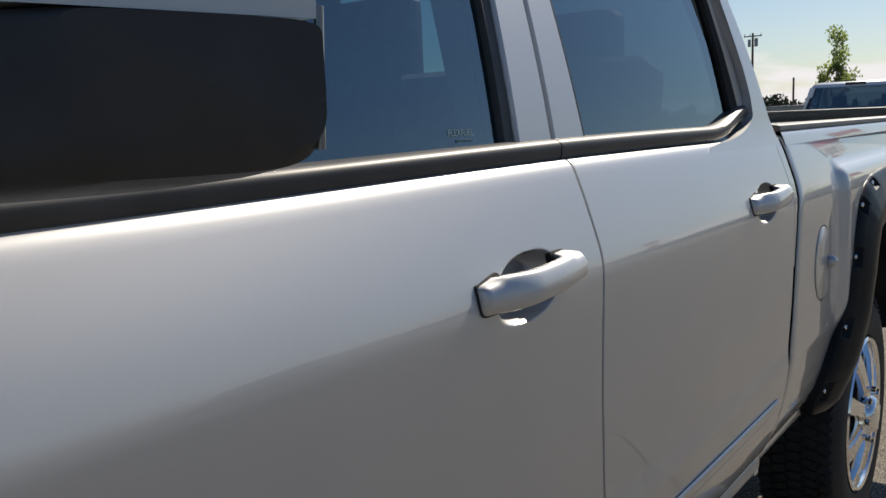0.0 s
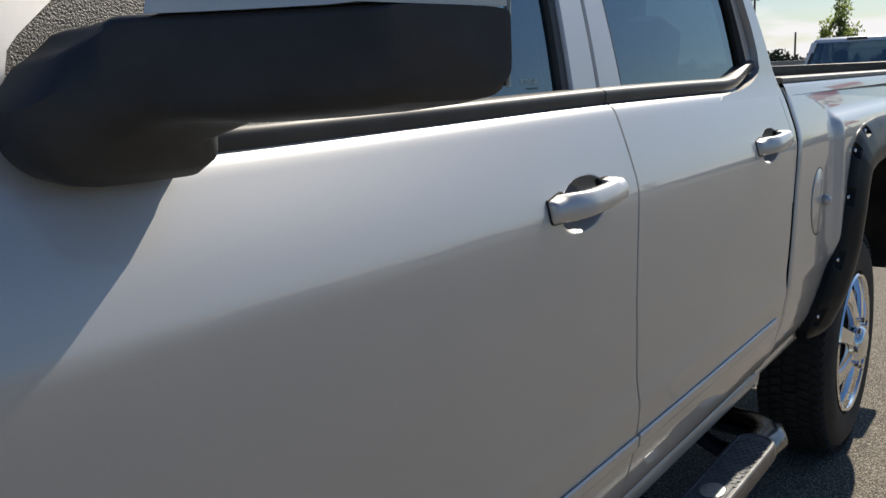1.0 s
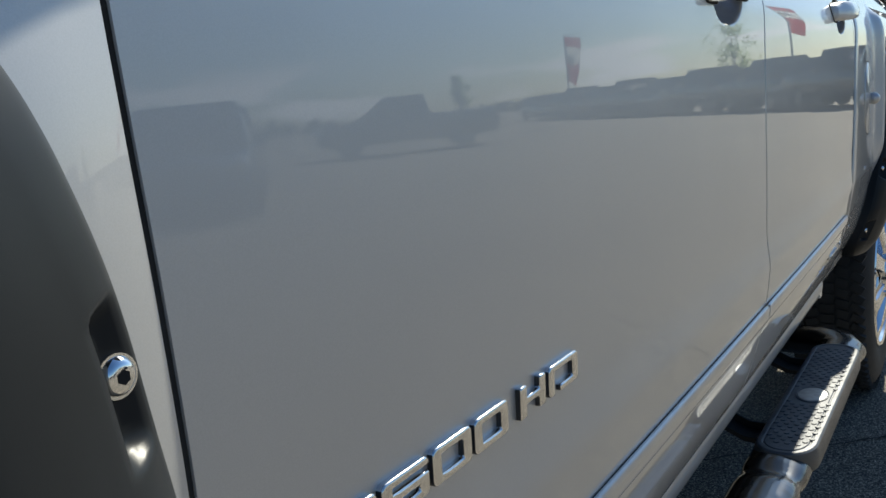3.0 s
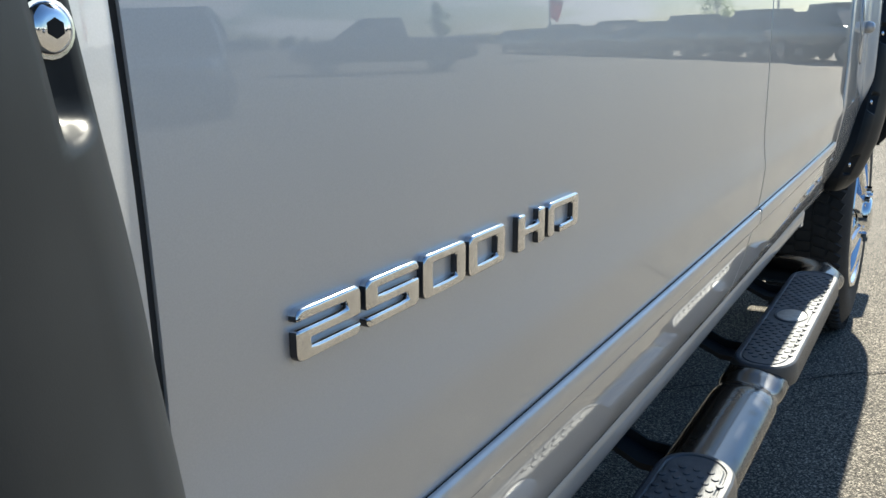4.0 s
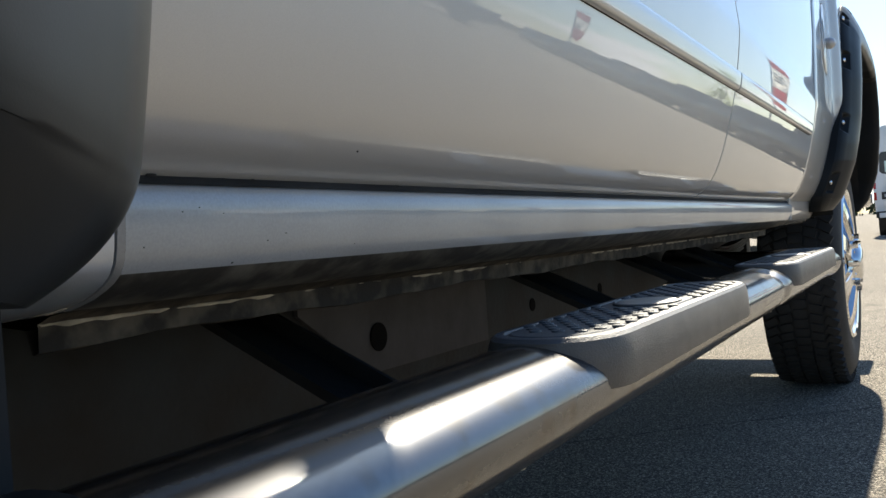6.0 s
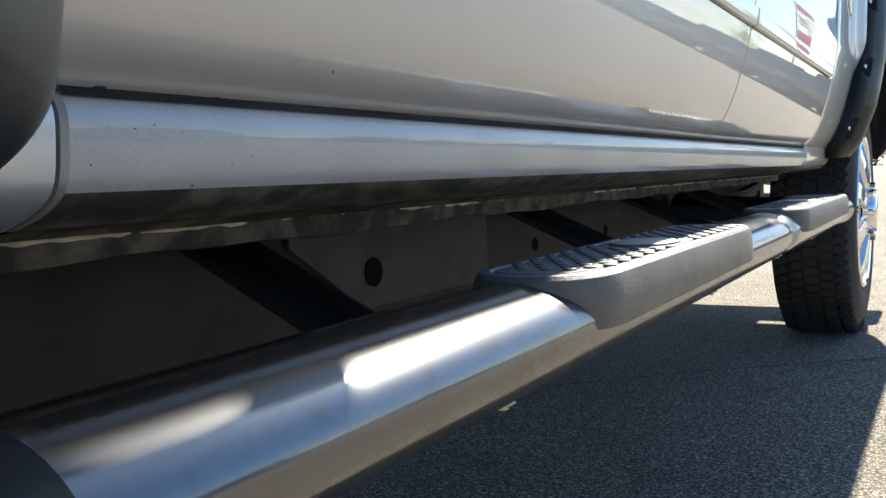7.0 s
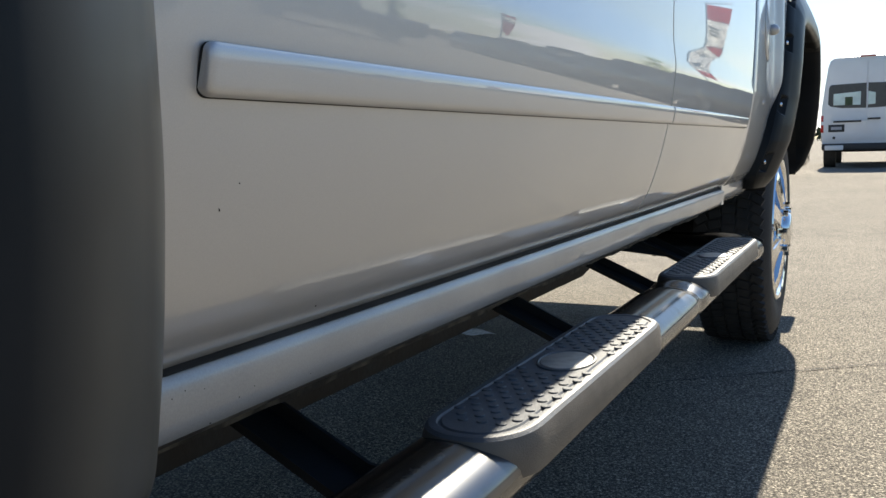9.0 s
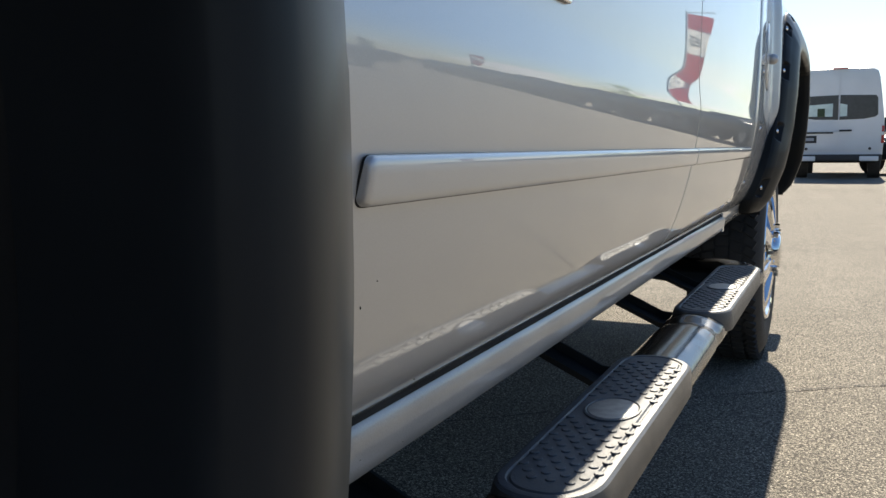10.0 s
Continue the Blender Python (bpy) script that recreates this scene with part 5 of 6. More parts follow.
def pad_outline(y0, y1, grow=0.0):
    """Outline of a step pad, seen from above, clockwise from its inner front end."""
    xi, xo = -0.070, 0.029
    pts = []
    def arc(cx, cy, rx, ry, a0, a1, n=9):
        return [(cx + (rx + grow) * math.cos(radians(a0 + (a1 - a0) * k / n)), cy + (ry + grow) * math.sin(radians(a0 + (a1 - a0) * k / n))) for k in range(n + 1)]
    pts += arc(xi + 0.045, y0 + 0.05, 0.045, 0.05, 180, 270)
    pts += arc(xo - 0.045, y0 + 0.062, 0.045, 0.062, 270, 360)
    pts += [(xo + grow, y1 - 0.062)] + arc(xo - 0.050, y1 - 0.062, 0.052, 0.062, 24, 90, 8)
    pts += arc(xi + 0.045, y1 - 0.05, 0.045, 0.05, 90, 180)
    return pts


def step_pad(y0, y1, logo_y):
    ztop = 0.5235
    bm = bmesh.new()
    low = lambda x: 0.506 - 0.018 * smoothstep(-0.045, 0.034, x)
    rings = [[(x, y, z if z > 0.5 else low(x) + z) for x, y in pad_outline(y0, y1, g)] for g, z in ((0.0035, -0.003), (0.0045, 0.0), (0.003, 0.514), (0.001, 0.5205), (-0.002, 0.5232), (-0.004, 0.5238),
                                                                         (-0.009, 0.5238), (-0.0105, 0.5222), (-0.0125, 0.5222), (-0.014, 0.5238))]
    loft(bm, rings)
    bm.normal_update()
    # upright faces get the copy that carries the ground's warm reflection
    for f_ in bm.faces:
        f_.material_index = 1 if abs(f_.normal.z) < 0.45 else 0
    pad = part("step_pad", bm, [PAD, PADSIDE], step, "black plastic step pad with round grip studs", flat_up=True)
    bm = bmesh.new()
    cx = -0.018
    rows = int((y1 - y0 - 0.07) / 0.0152)
    for i in range(rows):
        y = y0 + 0.042 + i * 0.0152
        cols = [-0.054, -0.036, -0.018, 0.0, 0.018] if i % 2 == 0 else [-0.045, -0.027, -0.009, 0.009]
        for x in cols:
            if math.hypot((x - cx) / 0.039, (y - logo_y) / 0.058) < 1:
                continue
            edge = min(y - y0, y1 - y)
            if edge < 0.07 and abs(x - cx) > 0.012 + edge * 0.45:
                continue
            add_cyl(bm, (x, y, 0.5230), (x, y, 0.5248), 0.0050, 0.0047, n=14)
            add_cyl(bm, (x, y, 0.5248), (x, y, 0.5252), 0.0047, 0.0041, n=14)
    st = spart("grip_studs", bm, PAD, step, smooth=False)
    st["kind"] = "stuff"
    bm = bmesh.new()
    rings = []
    for g, z in ((1.0, 0.5236), (1.0, 0.5255), (0.94, 0.5262), (0.90, 0.5250), (0.86, 0.5250)):
        rings.append([(cx + 0.031 * g * math.cos(a), logo_y + 0.0455 * g * math.sin(a), z) for a in [2 * math.pi * k / 40 for k in range(40)]])
    loft(bm, rings)
    spart("badge_ring", bm, PAD, step)
    bm = bmesh.new()
    loft(bm, [[(cx + 0.0265 * g * math.cos(a), logo_y + 0.0385 * g * math.sin(a), z) for a in [2 * math.pi * k / 40 for k in range(40)]] for g, z in ((1.0, 0.5245), (1.0, 0.5256), (0.9, 0.5262))])
    spart("badge", bm, LOGO, step, "worn grey oval badge")


step_pad(-0.738, -0.190, -0.470)
step_pad(0.165, 0.835, 0.466)

# step brackets and frame
def bracket(y):
    bm = bmesh.new()
    pts = [(-0.46, y + 0.03, 0.575), (-0.38, y + 0.02, 0.560), (-0.13, y, 0.452), (-0.035, y, 0.446)]
    rings = []
    for x, yy, z in pts:
        rings.append([(x, yy - 0.028, z - 0.006), (x, yy + 0.028, z - 0.006), (x, yy + 0.028, z + 0.004), (x, yy + 0.022, z + 0.004), (x, yy + 0.022, z + 0.020), (x, yy + 0.017, z + 0.020),
                      (x, yy + 0.017, z + 0.004), (x, yy - 0.028, z + 0.004)])
    loft(bm, rings)
    return bm


for y in (-0.72, -0.10, 0.40, 0.84):
    spart("step_bracket", bracket(y), FRAME, step)
    bm = bmesh.new()
    add_cyl(bm, (-0.055, y + 0.02, 0.4255), (-0.055, y + 0.02, 0.4405), 0.0105, n=6)
    add_cyl(bm, (-0.055, y + 0.02, 0.4215), (-0.055, y + 0.02, 0.4255), 0.005, n=10)
    spart("bracket_bolt", bm, SEALER, step, "dusty tan bolt under the step bracket")

for x, s in ((-0.47, 1), (-1.56, -1)):
    bm = bmesh.new()
    loft(bm, [[(x - 0.04, y, 0.40 + dz), (x + 0.035, y, 0.40 + dz), (x + 0.04, y, 0.41 + dz), (x + 0.04, y, 0.54 + dz), (x + 0.035, y, 0.55 + dz), (x - 0.04, y, 0.55 + dz)]
              for y, dz in ((-2.6, 0.05), (-1.2, 0.03), (-0.9, 0.0), (0.9, 0.0), (1.4, 0.09), (2.3, 0.14), (3.1, 0.10))])
    rail = tpart("frame_rail", bm, FRAME, label="dark steel frame rail")
    if s == 1:
        for y, r in ((-0.34, 0.016), (0.18, 0.012), (0.55, 0.012)):
            bm = bmesh.new()
            add_cyl(bm, (x + 0.0395, y, 0.468), (x + 0.0415, y, 0.468), r, n=20)
            spart("frame_hole", bm, HOLE, rail)
        bm = prism([(-0.50, 0.57), (-0.50, 0.52), (-0.36, 0.43), (-0.02, 0.43), (-0.02, 0.57)], "x", -0.428, -0.422)
        spart("frame_bracket", bm, PLATE_STEEL, rail)
        bm = bmesh.new()
        add_cyl(bm, (-0.421, -0.34, 0.476), (-0.4195, -0.34, 0.476), 0.019, n=24)
        spart("frame_hole", bm, HOLE, rail)
        bm = bmesh.new()
        add_cyl(bm, (-0.40, -0.50, 0.545), (-0.40, -0.47, 0.545), 0.010, n=6)
        spart("frame_bolt", bm, POLE, rail)
for y in (-0.6, 0.3, 1.1, 2.75):
    tpart("cross_member", box((-1.015, y, 0.50), (1.02, 0.09, 0.09), bevel=0.01), FRAME)
tpart("floor_pan", box((-1.015, 0.0, 0.63), (1.70, 2.15, 0.05)), UNDER)
tpart("front_splash_shield", box((-0.32, -1.10, 0.62), (0.50, 0.02, 0.40)), UNDER)
tpart("mud_guard", box((-0.215, -1.130, 0.52), (0.25, 0.012, 0.24), bevel=0.004), UNDER, label="black plastic guard behind the front wheel")
tpart("transmission", box((-1.0, -0.6, 0.48), (0.36, 1.2, 0.30), bevel=0.08, seg=3), FRAME)
bm = bmesh.new()
add_cyl(bm, (-1.0, 0.0, 0.50), (-1.0, 2.0, 0.44), 0.05, n=14)
tpart("drive_shaft", bm, FRAME)
tpart("fuel_tank", box((-0.72, 1.05, 0.53), (0.36, 0.95, 0.20), bevel=0.05, seg=3), UNDER)
bm = bmesh.new()
add_cyl(bm, (-0.25, REAR_AXLE, 0.42), (-1.78, REAR_AXLE, 0.42), 0.055, n=14)
bmesh.ops.create_uvsphere(bm, u_segments=16, v_segments=10, radius=0.17, matrix=Matrix.Translation((-1.0, REAR_AXLE, 0.42)))
tpart("rear_axle", bm, FRAME)
bm = bmesh.new()
add_cyl(bm, (-1.45, -0.2, 0.46), (-1.45, 1.4, 0.46), 0.045, n=12)
add_cyl(bm, (-1.45, 1.35, 0.46), (-1.45, 1.95, 0.50), 0.10, n=16)
tpart("exhaust", bm, STEEL)
for x in (-0.50, -1.53):
    bm = bmesh.new()
    for k in range(4):
        n = 14
        rings = []
        for i in range(n + 1):
            y = REAR_AXLE - 0.72 + 1.44 * i / n
            u = (y - REAR_AXLE) / 0.72
            z = 0.50 + 0.10 * u * u - 0.011 * k
            if abs(u) > 1.0 - 0.18 * k:
                continue
            rings.append([(x - 0.033, y, z - 0.004), (x + 0.033, y, z - 0.004), (x + 0.033, y, z + 0.004), (x - 0.033, y, z + 0.004)])
        loft(bm, rings)
    tpart("leaf_spring", bm, FRAME)
def hose(pts, r):
    bm = bmesh.new()
    P = [Vector(p) for p in pts]
    rings = []
    n = len(P) - 1
    for i in range(25):
        t = i / 24 * n
        k = min(int(t), n - 1)
        p0, p1, p2, p3 = P[max(k - 1, 0)], P[k], P[k + 1], P[min(k + 2, n)]
        u = t - k
        q = 0.5 * ((2 * p1) + (p2 - p0) * u + (2 * p0 - 5 * p1 + 4 * p2 - p3) * u * u + (3 * p1 - p0 - 3 * p2 + p3) * u ** 3)
        rings.append([q + Vector((r * math.cos(a), 0.6 * r * math.sin(a), r * math.sin(a))) for a in [2 * math.pi * j / 8 for j in range(8)]])
    return loft(bm, rings)


tpart("brake_hose", hose([(-0.43, 1.36, 0.50), (-0.40, 1.45, 0.425), (-0.40, 1.62, 0.375), (-0.40, 1.80, 0.395), (-0.43, 1.95, 0.47)], 0.008), RUBBER)
tpart("brake_hose", hose([(-0.43, 1.30, 0.50), (-0.40, 1.36, 0.45), (-0.41, 1.50, 0.44), (-0.43, 1.60, 0.49)], 0.007), RUBBER)
tpart("parking_brake_cable", hose([(-0.50, 0.9, 0.50), (-0.47, 1.2, 0.47), (-0.48, 1.6, 0.46), (-0.45, 2.0, 0.42)], 0.006), RUBBER)
tpart("engine_block", box((-1.015, -1.85, 0.85), (1.1, 1.5, 0.7), bevel=0.08), UNDER)

# ---- trees ----
def leaf_cloud(bm, centers, per, size, rnd):
    for cx, cy, cz, r in centers:
        for _ in range(per):
            d = Vector((rnd.gauss(0, 1), rnd.gauss(0, 1), rnd.gauss(0, 1)))
            d = d.normalized() * r * rnd.random() ** 0.45
            p = Vector((cx, cy, cz)) + d
            q = Euler((rnd.uniform(0, 6.3), rnd.uniform(0, 6.3), rnd.uniform(0, 6.3))).to_matrix()
            s = size * rnd.uniform(0.6, 1.3)
            vs = [bm.verts.new(p + q @ Vector(o) * s) for o in ((-0.5, 0, 0), (0, -0.28, 0.05), (0.6, 0, 0), (0, 0.28, 0.05))]
            bm.faces.new(vs)
    return bm


def tree(x, y, h, spread, seed, label, trunk_h=None, limb=None):
    rnd = random.Random(seed)
    t = root("tree", (x, y, 0), label, "tree")
    bm = bmesh.new()
    th = trunk_h or h * 0.45
    add_cyl(bm, (0, 0, -0.05), (0.03, 0.02, th), 0.05 * h / 4, 0.03 * h / 4, n=10)
    cents = []
    for k in range(11):
        a = rnd.uniform(0, 6.28)
        z0 = th * rnd.uniform(0.75, 1.0)
        rr = spread * rnd.uniform(0.35, 0.95)
        z1 = th + (h - th) * rnd.uniform(0.1, 0.95)
        rr *= 1.0 - 0.65 * (z1 - th) / (h - th)
        e_ = (rr * math.cos(a), rr * math.sin(a), z1)
        add_cyl(bm, (0.02, 0.01, z0), e_, 0.018 * h / 4, 0.005, n=6)
        cents.append((*e_, spread * rnd.uniform(0.22, 0.36)))
        cents.append((e_[0] * 0.5, e_[1] * 0.5, (z0 + z1) / 2 + 0.1, spread * rnd.uniform(0.16, 0.3)))
    add_cyl(bm, (0.02, 0.01, th * 0.9), (0.0, 0.0, h * 0.97), 0.024 * h / 4, 0.005, n=6)
    if limb:
        add_cyl(bm, (0.02, 0.01, th * 0.95), limb, 0.02 * h / 4, 0.006, n=6)
        for k in range(5):
            cents.append(tuple(limb[j] * (1 - 0.16 * k) + rnd.uniform(-0.22, 0.22) for j in (0, 1)) + (limb[2] - 0.22 + 0.13 * rnd.uniform(-2, 2), spread * 0.26))
    cents.append((0, 0, h * 0.92, spread * 0.25))
    cents.append((0, 0, h * 0.80, spread * 0.3))
    part("trunk", bm, BARK, t)
    part("crown", leaf_cloud(bmesh.new(), cents, 70, 0.16, rnd), LEAF, t, smooth=False)
    return t


tree(-9.2, 45.0, 5.5, 1.25, 3, "young thin-leaved tree standing behind the parked vehicles", trunk_h=2.2, limb=(-0.95, -0.6, 3.5))
tree(14.0, 58.0, 5.6, 2.6, 5, "spreading broad-leaved tree behind a row of cars", trunk_h=1.8)
tree(31.0, 51.0, 3.9, 1.2, 8, "small broad-leaved tree at the edge of the lot", trunk_h=1.4)

# far greenery all round the horizon
rnd = random.Random(21)
bm = bmesh.new()
cents = []
for k in range(420):
    a = 2 * math.pi * k / 420 + rnd.uniform(-0.006, 0.006)
    r = rnd.uniform(170, 240)
    hh = rnd.uniform(1.2, 2.6) * (1.0 + 0.5 * math.sin(a * 5) + 0.25 * math.sin(a * 17))
    for j in range(3):
        cents.append((r * math.cos(a) + rnd.uniform(-2, 2), r * math.sin(a) + rnd.uniform(-2, 2), hh * (0.25 + 0.35 * j), 1.7))
far = part("far_trees", leaf_cloud(bm, cents, 26, 1.3, rnd), LEAF_FAR, smooth=False)
tagged(far, "hazy line of distant green trees round the lot", "trees", kind="stuff")

# bushes seen over the bed
for i, (x, y, h, w) in enumerate(((-25.5, 92.0, 3.4, 2.6), (-28.8, 92.0, 3.0, 1.8), (-23.2, 94.0, 3.1, 1.8))):
    rr = random.Random(40 + i)
    b = root("bush", (x, y, 0), "rounded green bush in the distance behind the lot", "bush", "distant bushes")
    part("leaves", leaf_cloud(bmesh.new(), [(rr.uniform(-w, w) * 0.6, rr.uniform(-1, 1), rr.uniform(0.4, h - 0.6), 0.9) for _ in range(16)], 60, 0.42, rr), LEAF_FAR, b, smooth=False)
    part("stem", add_cyl(bmesh.new(), (0, 0, 0), (0, 0, h * 0.5), 0.09, 0.05, n=8), BARK, b)

# utility poles
def utility_pole(x, y, h):
    p = root("utility_pole", (x, y, 0), "weathered wooden utility pole with cross-arm and transformers", "utility pole", "utility poles")
    part("pole", add_cyl(bmesh.new(), (0, 0, 0), (0, 0, h), 0.16, 0.11, n=10), WOODPOLE, p)
    part("cross_arm", box((0, 0, h - 0.35), (2.0, 0.1, 0.12)), WOODPOLE, p)
    for k, dx in enumerate((-0.9, -0.3, 0.9)):
        part("insulator", add_cyl(bmesh.new(), (dx, 0, h - 0.29), (dx, 0, h - 0.05), 0.05, 0.03, n=8), POLE, p)
    part("transformer", add_cyl(bmesh.new(), (0.38, 0, h - 1.5), (0.38, 0, h - 0.6), 0.2, n=12), POLE, p)
    part("transformer", add_cyl(bmesh.new(), (-0.38, 0, h - 1.5), (-0.38, 0, h - 0.7), 0.17, n=12), POLE, p)


utility_pole(-30.2, 100.0, 10.6)
pl = root("thin_pole", (-23.1, 90.0, 0), "thin dark pole standing in the distance", "pole")
part("pole", add_cyl(bmesh.new(), (0, 0, 0), (0, 0, 5.0), 0.12, 0.09, n=10), WOODPOLE, pl)

# low building far behind
bld = root("low_building", (-21.0, 78.0, 0), "low grey metal-clad building far behind the lot", "building")
part("wall", box((0, 0, 1.0), (9.0, 6.0, 2.0)), WALLMAT, bld, smooth=False)
part("roof", box((0, 0, 2.06), (9.4, 6.4, 0.14), bevel=0.03), POLE, bld)
for k in range(3):
    part("door", box((-3.0 + 3 * k, -3.03, 0.8), (1.8, 0.06, 1.5), bevel=0.02), PLASTIC, bld)


# ---- flags in the lot ----
def flag(x, y, h, yaw, top_w, drop=3.0):
    f_ = root("banner_flag", (x, y, 0), "red and white triangular banner flag on a tall pole", "flag", "banner flags")
    f_.rotation_euler = (0, 0, yaw)
    part("pole", add_cyl(bmesh.new(), (0, 0, 0), (0, 0, h), 0.05, 0.035, n=12), POLE, f_)
    part("bracket", add_cyl(bmesh.new(), (0, 0, h - 0.05), (top_w + 0.15, 0, h - 0.05), 0.02, n=8), POLE, f_)
    # a tapering sail in three bands, with a dark device on the white one
    def band_(z0, z1, material, name):
        bm = bmesh.new()
        rings = []
        for i in range(9):
            t = i / 8
            z = z0 + (z1 - z0) * t
            w = top_w * (0.42 + 0.58 * (z - (h - drop)) / drop)
            rings.append([(0.06 + w * u, 0.10 * math.sin(u * 5 + z * 2.0) * u, z - 0.25 * u * (1 - t * 0.3)) for u in np.linspace(0, 1, 9)])
        front = loft(bm, rings, closed=False)
        bmesh.ops.solidify(front, geom=list(front.faces), thickness=0.006)
        part(name, front, material, f_, smooth=True)
    band_(h - 0.983 * drop, h - 0.6 * drop, CLOTH_R, "red_band")
    band_(h - 0.6 * drop, h - 0.25 * drop, CLOTH_W, "white_band")
    band_(h - 0.25 * drop, h - 0.1, CLOTH_R, "red_band")
    bm = bmesh.new()
    for k in range(3):
        add_box(bm, (0.30 * top_w, 0.02, h - 1.15 - 0.15 * k), (0.34 * top_w, 0.16, 0.05), Matrix.Rotation(0.35, 4, "Y"))
    part("device", bm, PLASTIC, f_)


flag(15.7, 35.0, 4.3, radians(200), 1.0, 2.3)
flag(6.1, 35.0, 6.0, radians(195), 1.3)


# ---- parked cars ----
def car(x, y, yaw, paint, label, kind="suv", group="parked cars"):
    c = root("car" if kind != "pickup" else "pickup_truck", (x, y, 0), label, "car" if kind != "pickup" else "truck", group)
    c.rotation_euler = (0, 0, yaw)
    H = {"suv": 1.72, "sedan": 1.45, "pickup": 1.90}[kind]
    L, W = {"suv": (4.7, 1.9), "sedan": (4.7, 1.82), "pickup": (5.8, 2.0)}[kind]
    hb = {"suv": 1.02, "sedan": 0.92, "pickup": 1.22}[kind]
    # lower body: cross-sections from nose (-y) to tail (+y)
    st = [(0.0, 0.45, 0.62 * hb, 0.80), (0.03, 0.32, 0.80 * hb, 0.92), (0.10, 0.28, 0.90 * hb, 0.98), (0.26, 0.28, 0.98 * hb, 1.0), (0.40, 0.28, hb, 1.0), (0.85, 0.28, hb, 1.0), (0.97, 0.32, 0.96 * hb, 0.96), (1.0, 0.45, 0.85 * hb, 0.88)]
    if kind == "pickup":
        st = [(t, a + 0.12, b if t < 0.3 else hb, w) for t, a, b, w in st]
    def section(yv, z0, z1, hw):
        pts = [(-0.90, z0), (-1.0, z0 + 0.25 * (z1 - z0)), (-1.0, z0 + 0.7 * (z1 - z0)), (-0.96, z1 - 0.04), (-0.86, z1), (0.86, z1), (0.96, z1 - 0.04), (1.0, z0 + 0.7 * (z1 - z0)), (1.0, z0 + 0.25 * (z1 - z0)), (0.90, z0)]
        return [(u * hw * W / 2, yv, z) for u, z in pts]
    part("body", loft(bmesh.new(), [section(-L / 2 + t * L, a, b, w) for t, a, b, w in st]), paint, c)
    cab0, cab1 = {"suv": (0.26, 0.99), "sedan": (0.27, 0.86), "pickup": (0.24, 0.63)}[kind]
    roof0, roof1 = {"suv": (0.42, 0.93), "sedan": (0.43, 0.70), "pickup": (0.38, 0.595)}[kind]
    y0, y1, r0, r1 = [-L / 2 + L * v for v in (cab0, cab1, roof0, roof1)]
    hw0, hw1 = W / 2 * 0.93, W / 2 * 0.74
    part("glass_house", loft(bmesh.new(), [[(-hw0, y0, hb - 0.02), (hw0, y0, hb - 0.02), (hw0, y1, hb - 0.02), (-hw0, y1, hb - 0.02)],
                                           [(-hw1, r0, H - 0.07), (hw1, r0, H - 0.07), (hw1, r1, H - 0.07), (-hw1, r1, H - 0.07)]]), GLOSSBLACK, c, "dark window glass", smooth=False)
    part("roof", box((0, (r0 + r1) / 2, H - 0.05), (hw1 * 2 + 0.04, r1 - r0 + 0.10, 0.09), bevel=0.04, seg=3), paint, c)
    for s in (-1, 1):
        for (ya, yb) in ((y0, r0), ((y0 + y1) / 2 + 0.05, (r0 + r1) / 2), (y1, r1)):
            part("pillar", add_cyl(bmesh.new(), (s * (hw0 - 0.01), ya, hb - 0.03), (s * (hw1 - 0.0), yb, H - 0.08), 0.045, n=4), paint, c)
    R = {"suv": 0.36, "sedan": 0.33, "pickup": 0.41}[kind]
    for s in (-1, 1):
        for t in (0.18, 0.80):
            yw = -L / 2 + L * t
            wv = part("wheel", add_cyl(bmesh.new(), (s * (W / 2 - 0.20), yw, R), (s * (W / 2 + 0.012), yw, R), R, R * 0.96, n=28), RUBBER, c)
            part("rim", add_cyl(bmesh.new(), (s * (W / 2 - 0.02), yw, R), (s * (W / 2 + 0.02), yw, R), R * 0.66, R * 0.60, n=20), GREYPAINT, wv)
        part("headlight", box((s * W * 0.36, -L / 2 + 0.13, hb * 0.72), (0.36, 0.12, 0.16), bevel=0.04), CHROME, c)
        # chrome spheres added at the headlights to throw sun glints
        for dx, dz in ((-0.09, 0.0), (0.07, 0.015)):
            lamp = bmesh.new()
            bmesh.ops.create_uvsphere(lamp, u_segments=14, v_segments=8, radius=0.12, matrix=Matrix.Translation((s * (W * 0.36 + dx), -L / 2 + 0.08, hb * 0.72 + 0.04 + dz)))
            part("headlamp_glint_ball", lamp, CHROME, c)
        part("tail_light", box((s * W * 0.42, L / 2 - 0.06, hb * 0.80), (0.16, 0.10, 0.26), bevel=0.03), RED_LENS, c)
        part("mirror", box((s * (W / 2 + 0.08), y0 + 0.35, hb + 0.06), (0.2, 0.09, 0.13), bevel=0.03), paint, c)
    # chrome bar added along the bonnet edge for a glint streak
    part("bonnet_glint_bar", add_cyl(bmesh.new(), (-W * 0.30, -L / 2 + 0.10, hb * 0.815), (W * 0.30, -L / 2 + 0.10, hb * 0.815), 0.03, n=12), CHROME, c, "chrome strip over the grille, added for a sun glint")
    part("grille", box((0, -L / 2 + 0.02, hb * 0.62), (W * 0.5, 0.08, 0.22), bevel=0.02), PLASTIC, c)
    return c


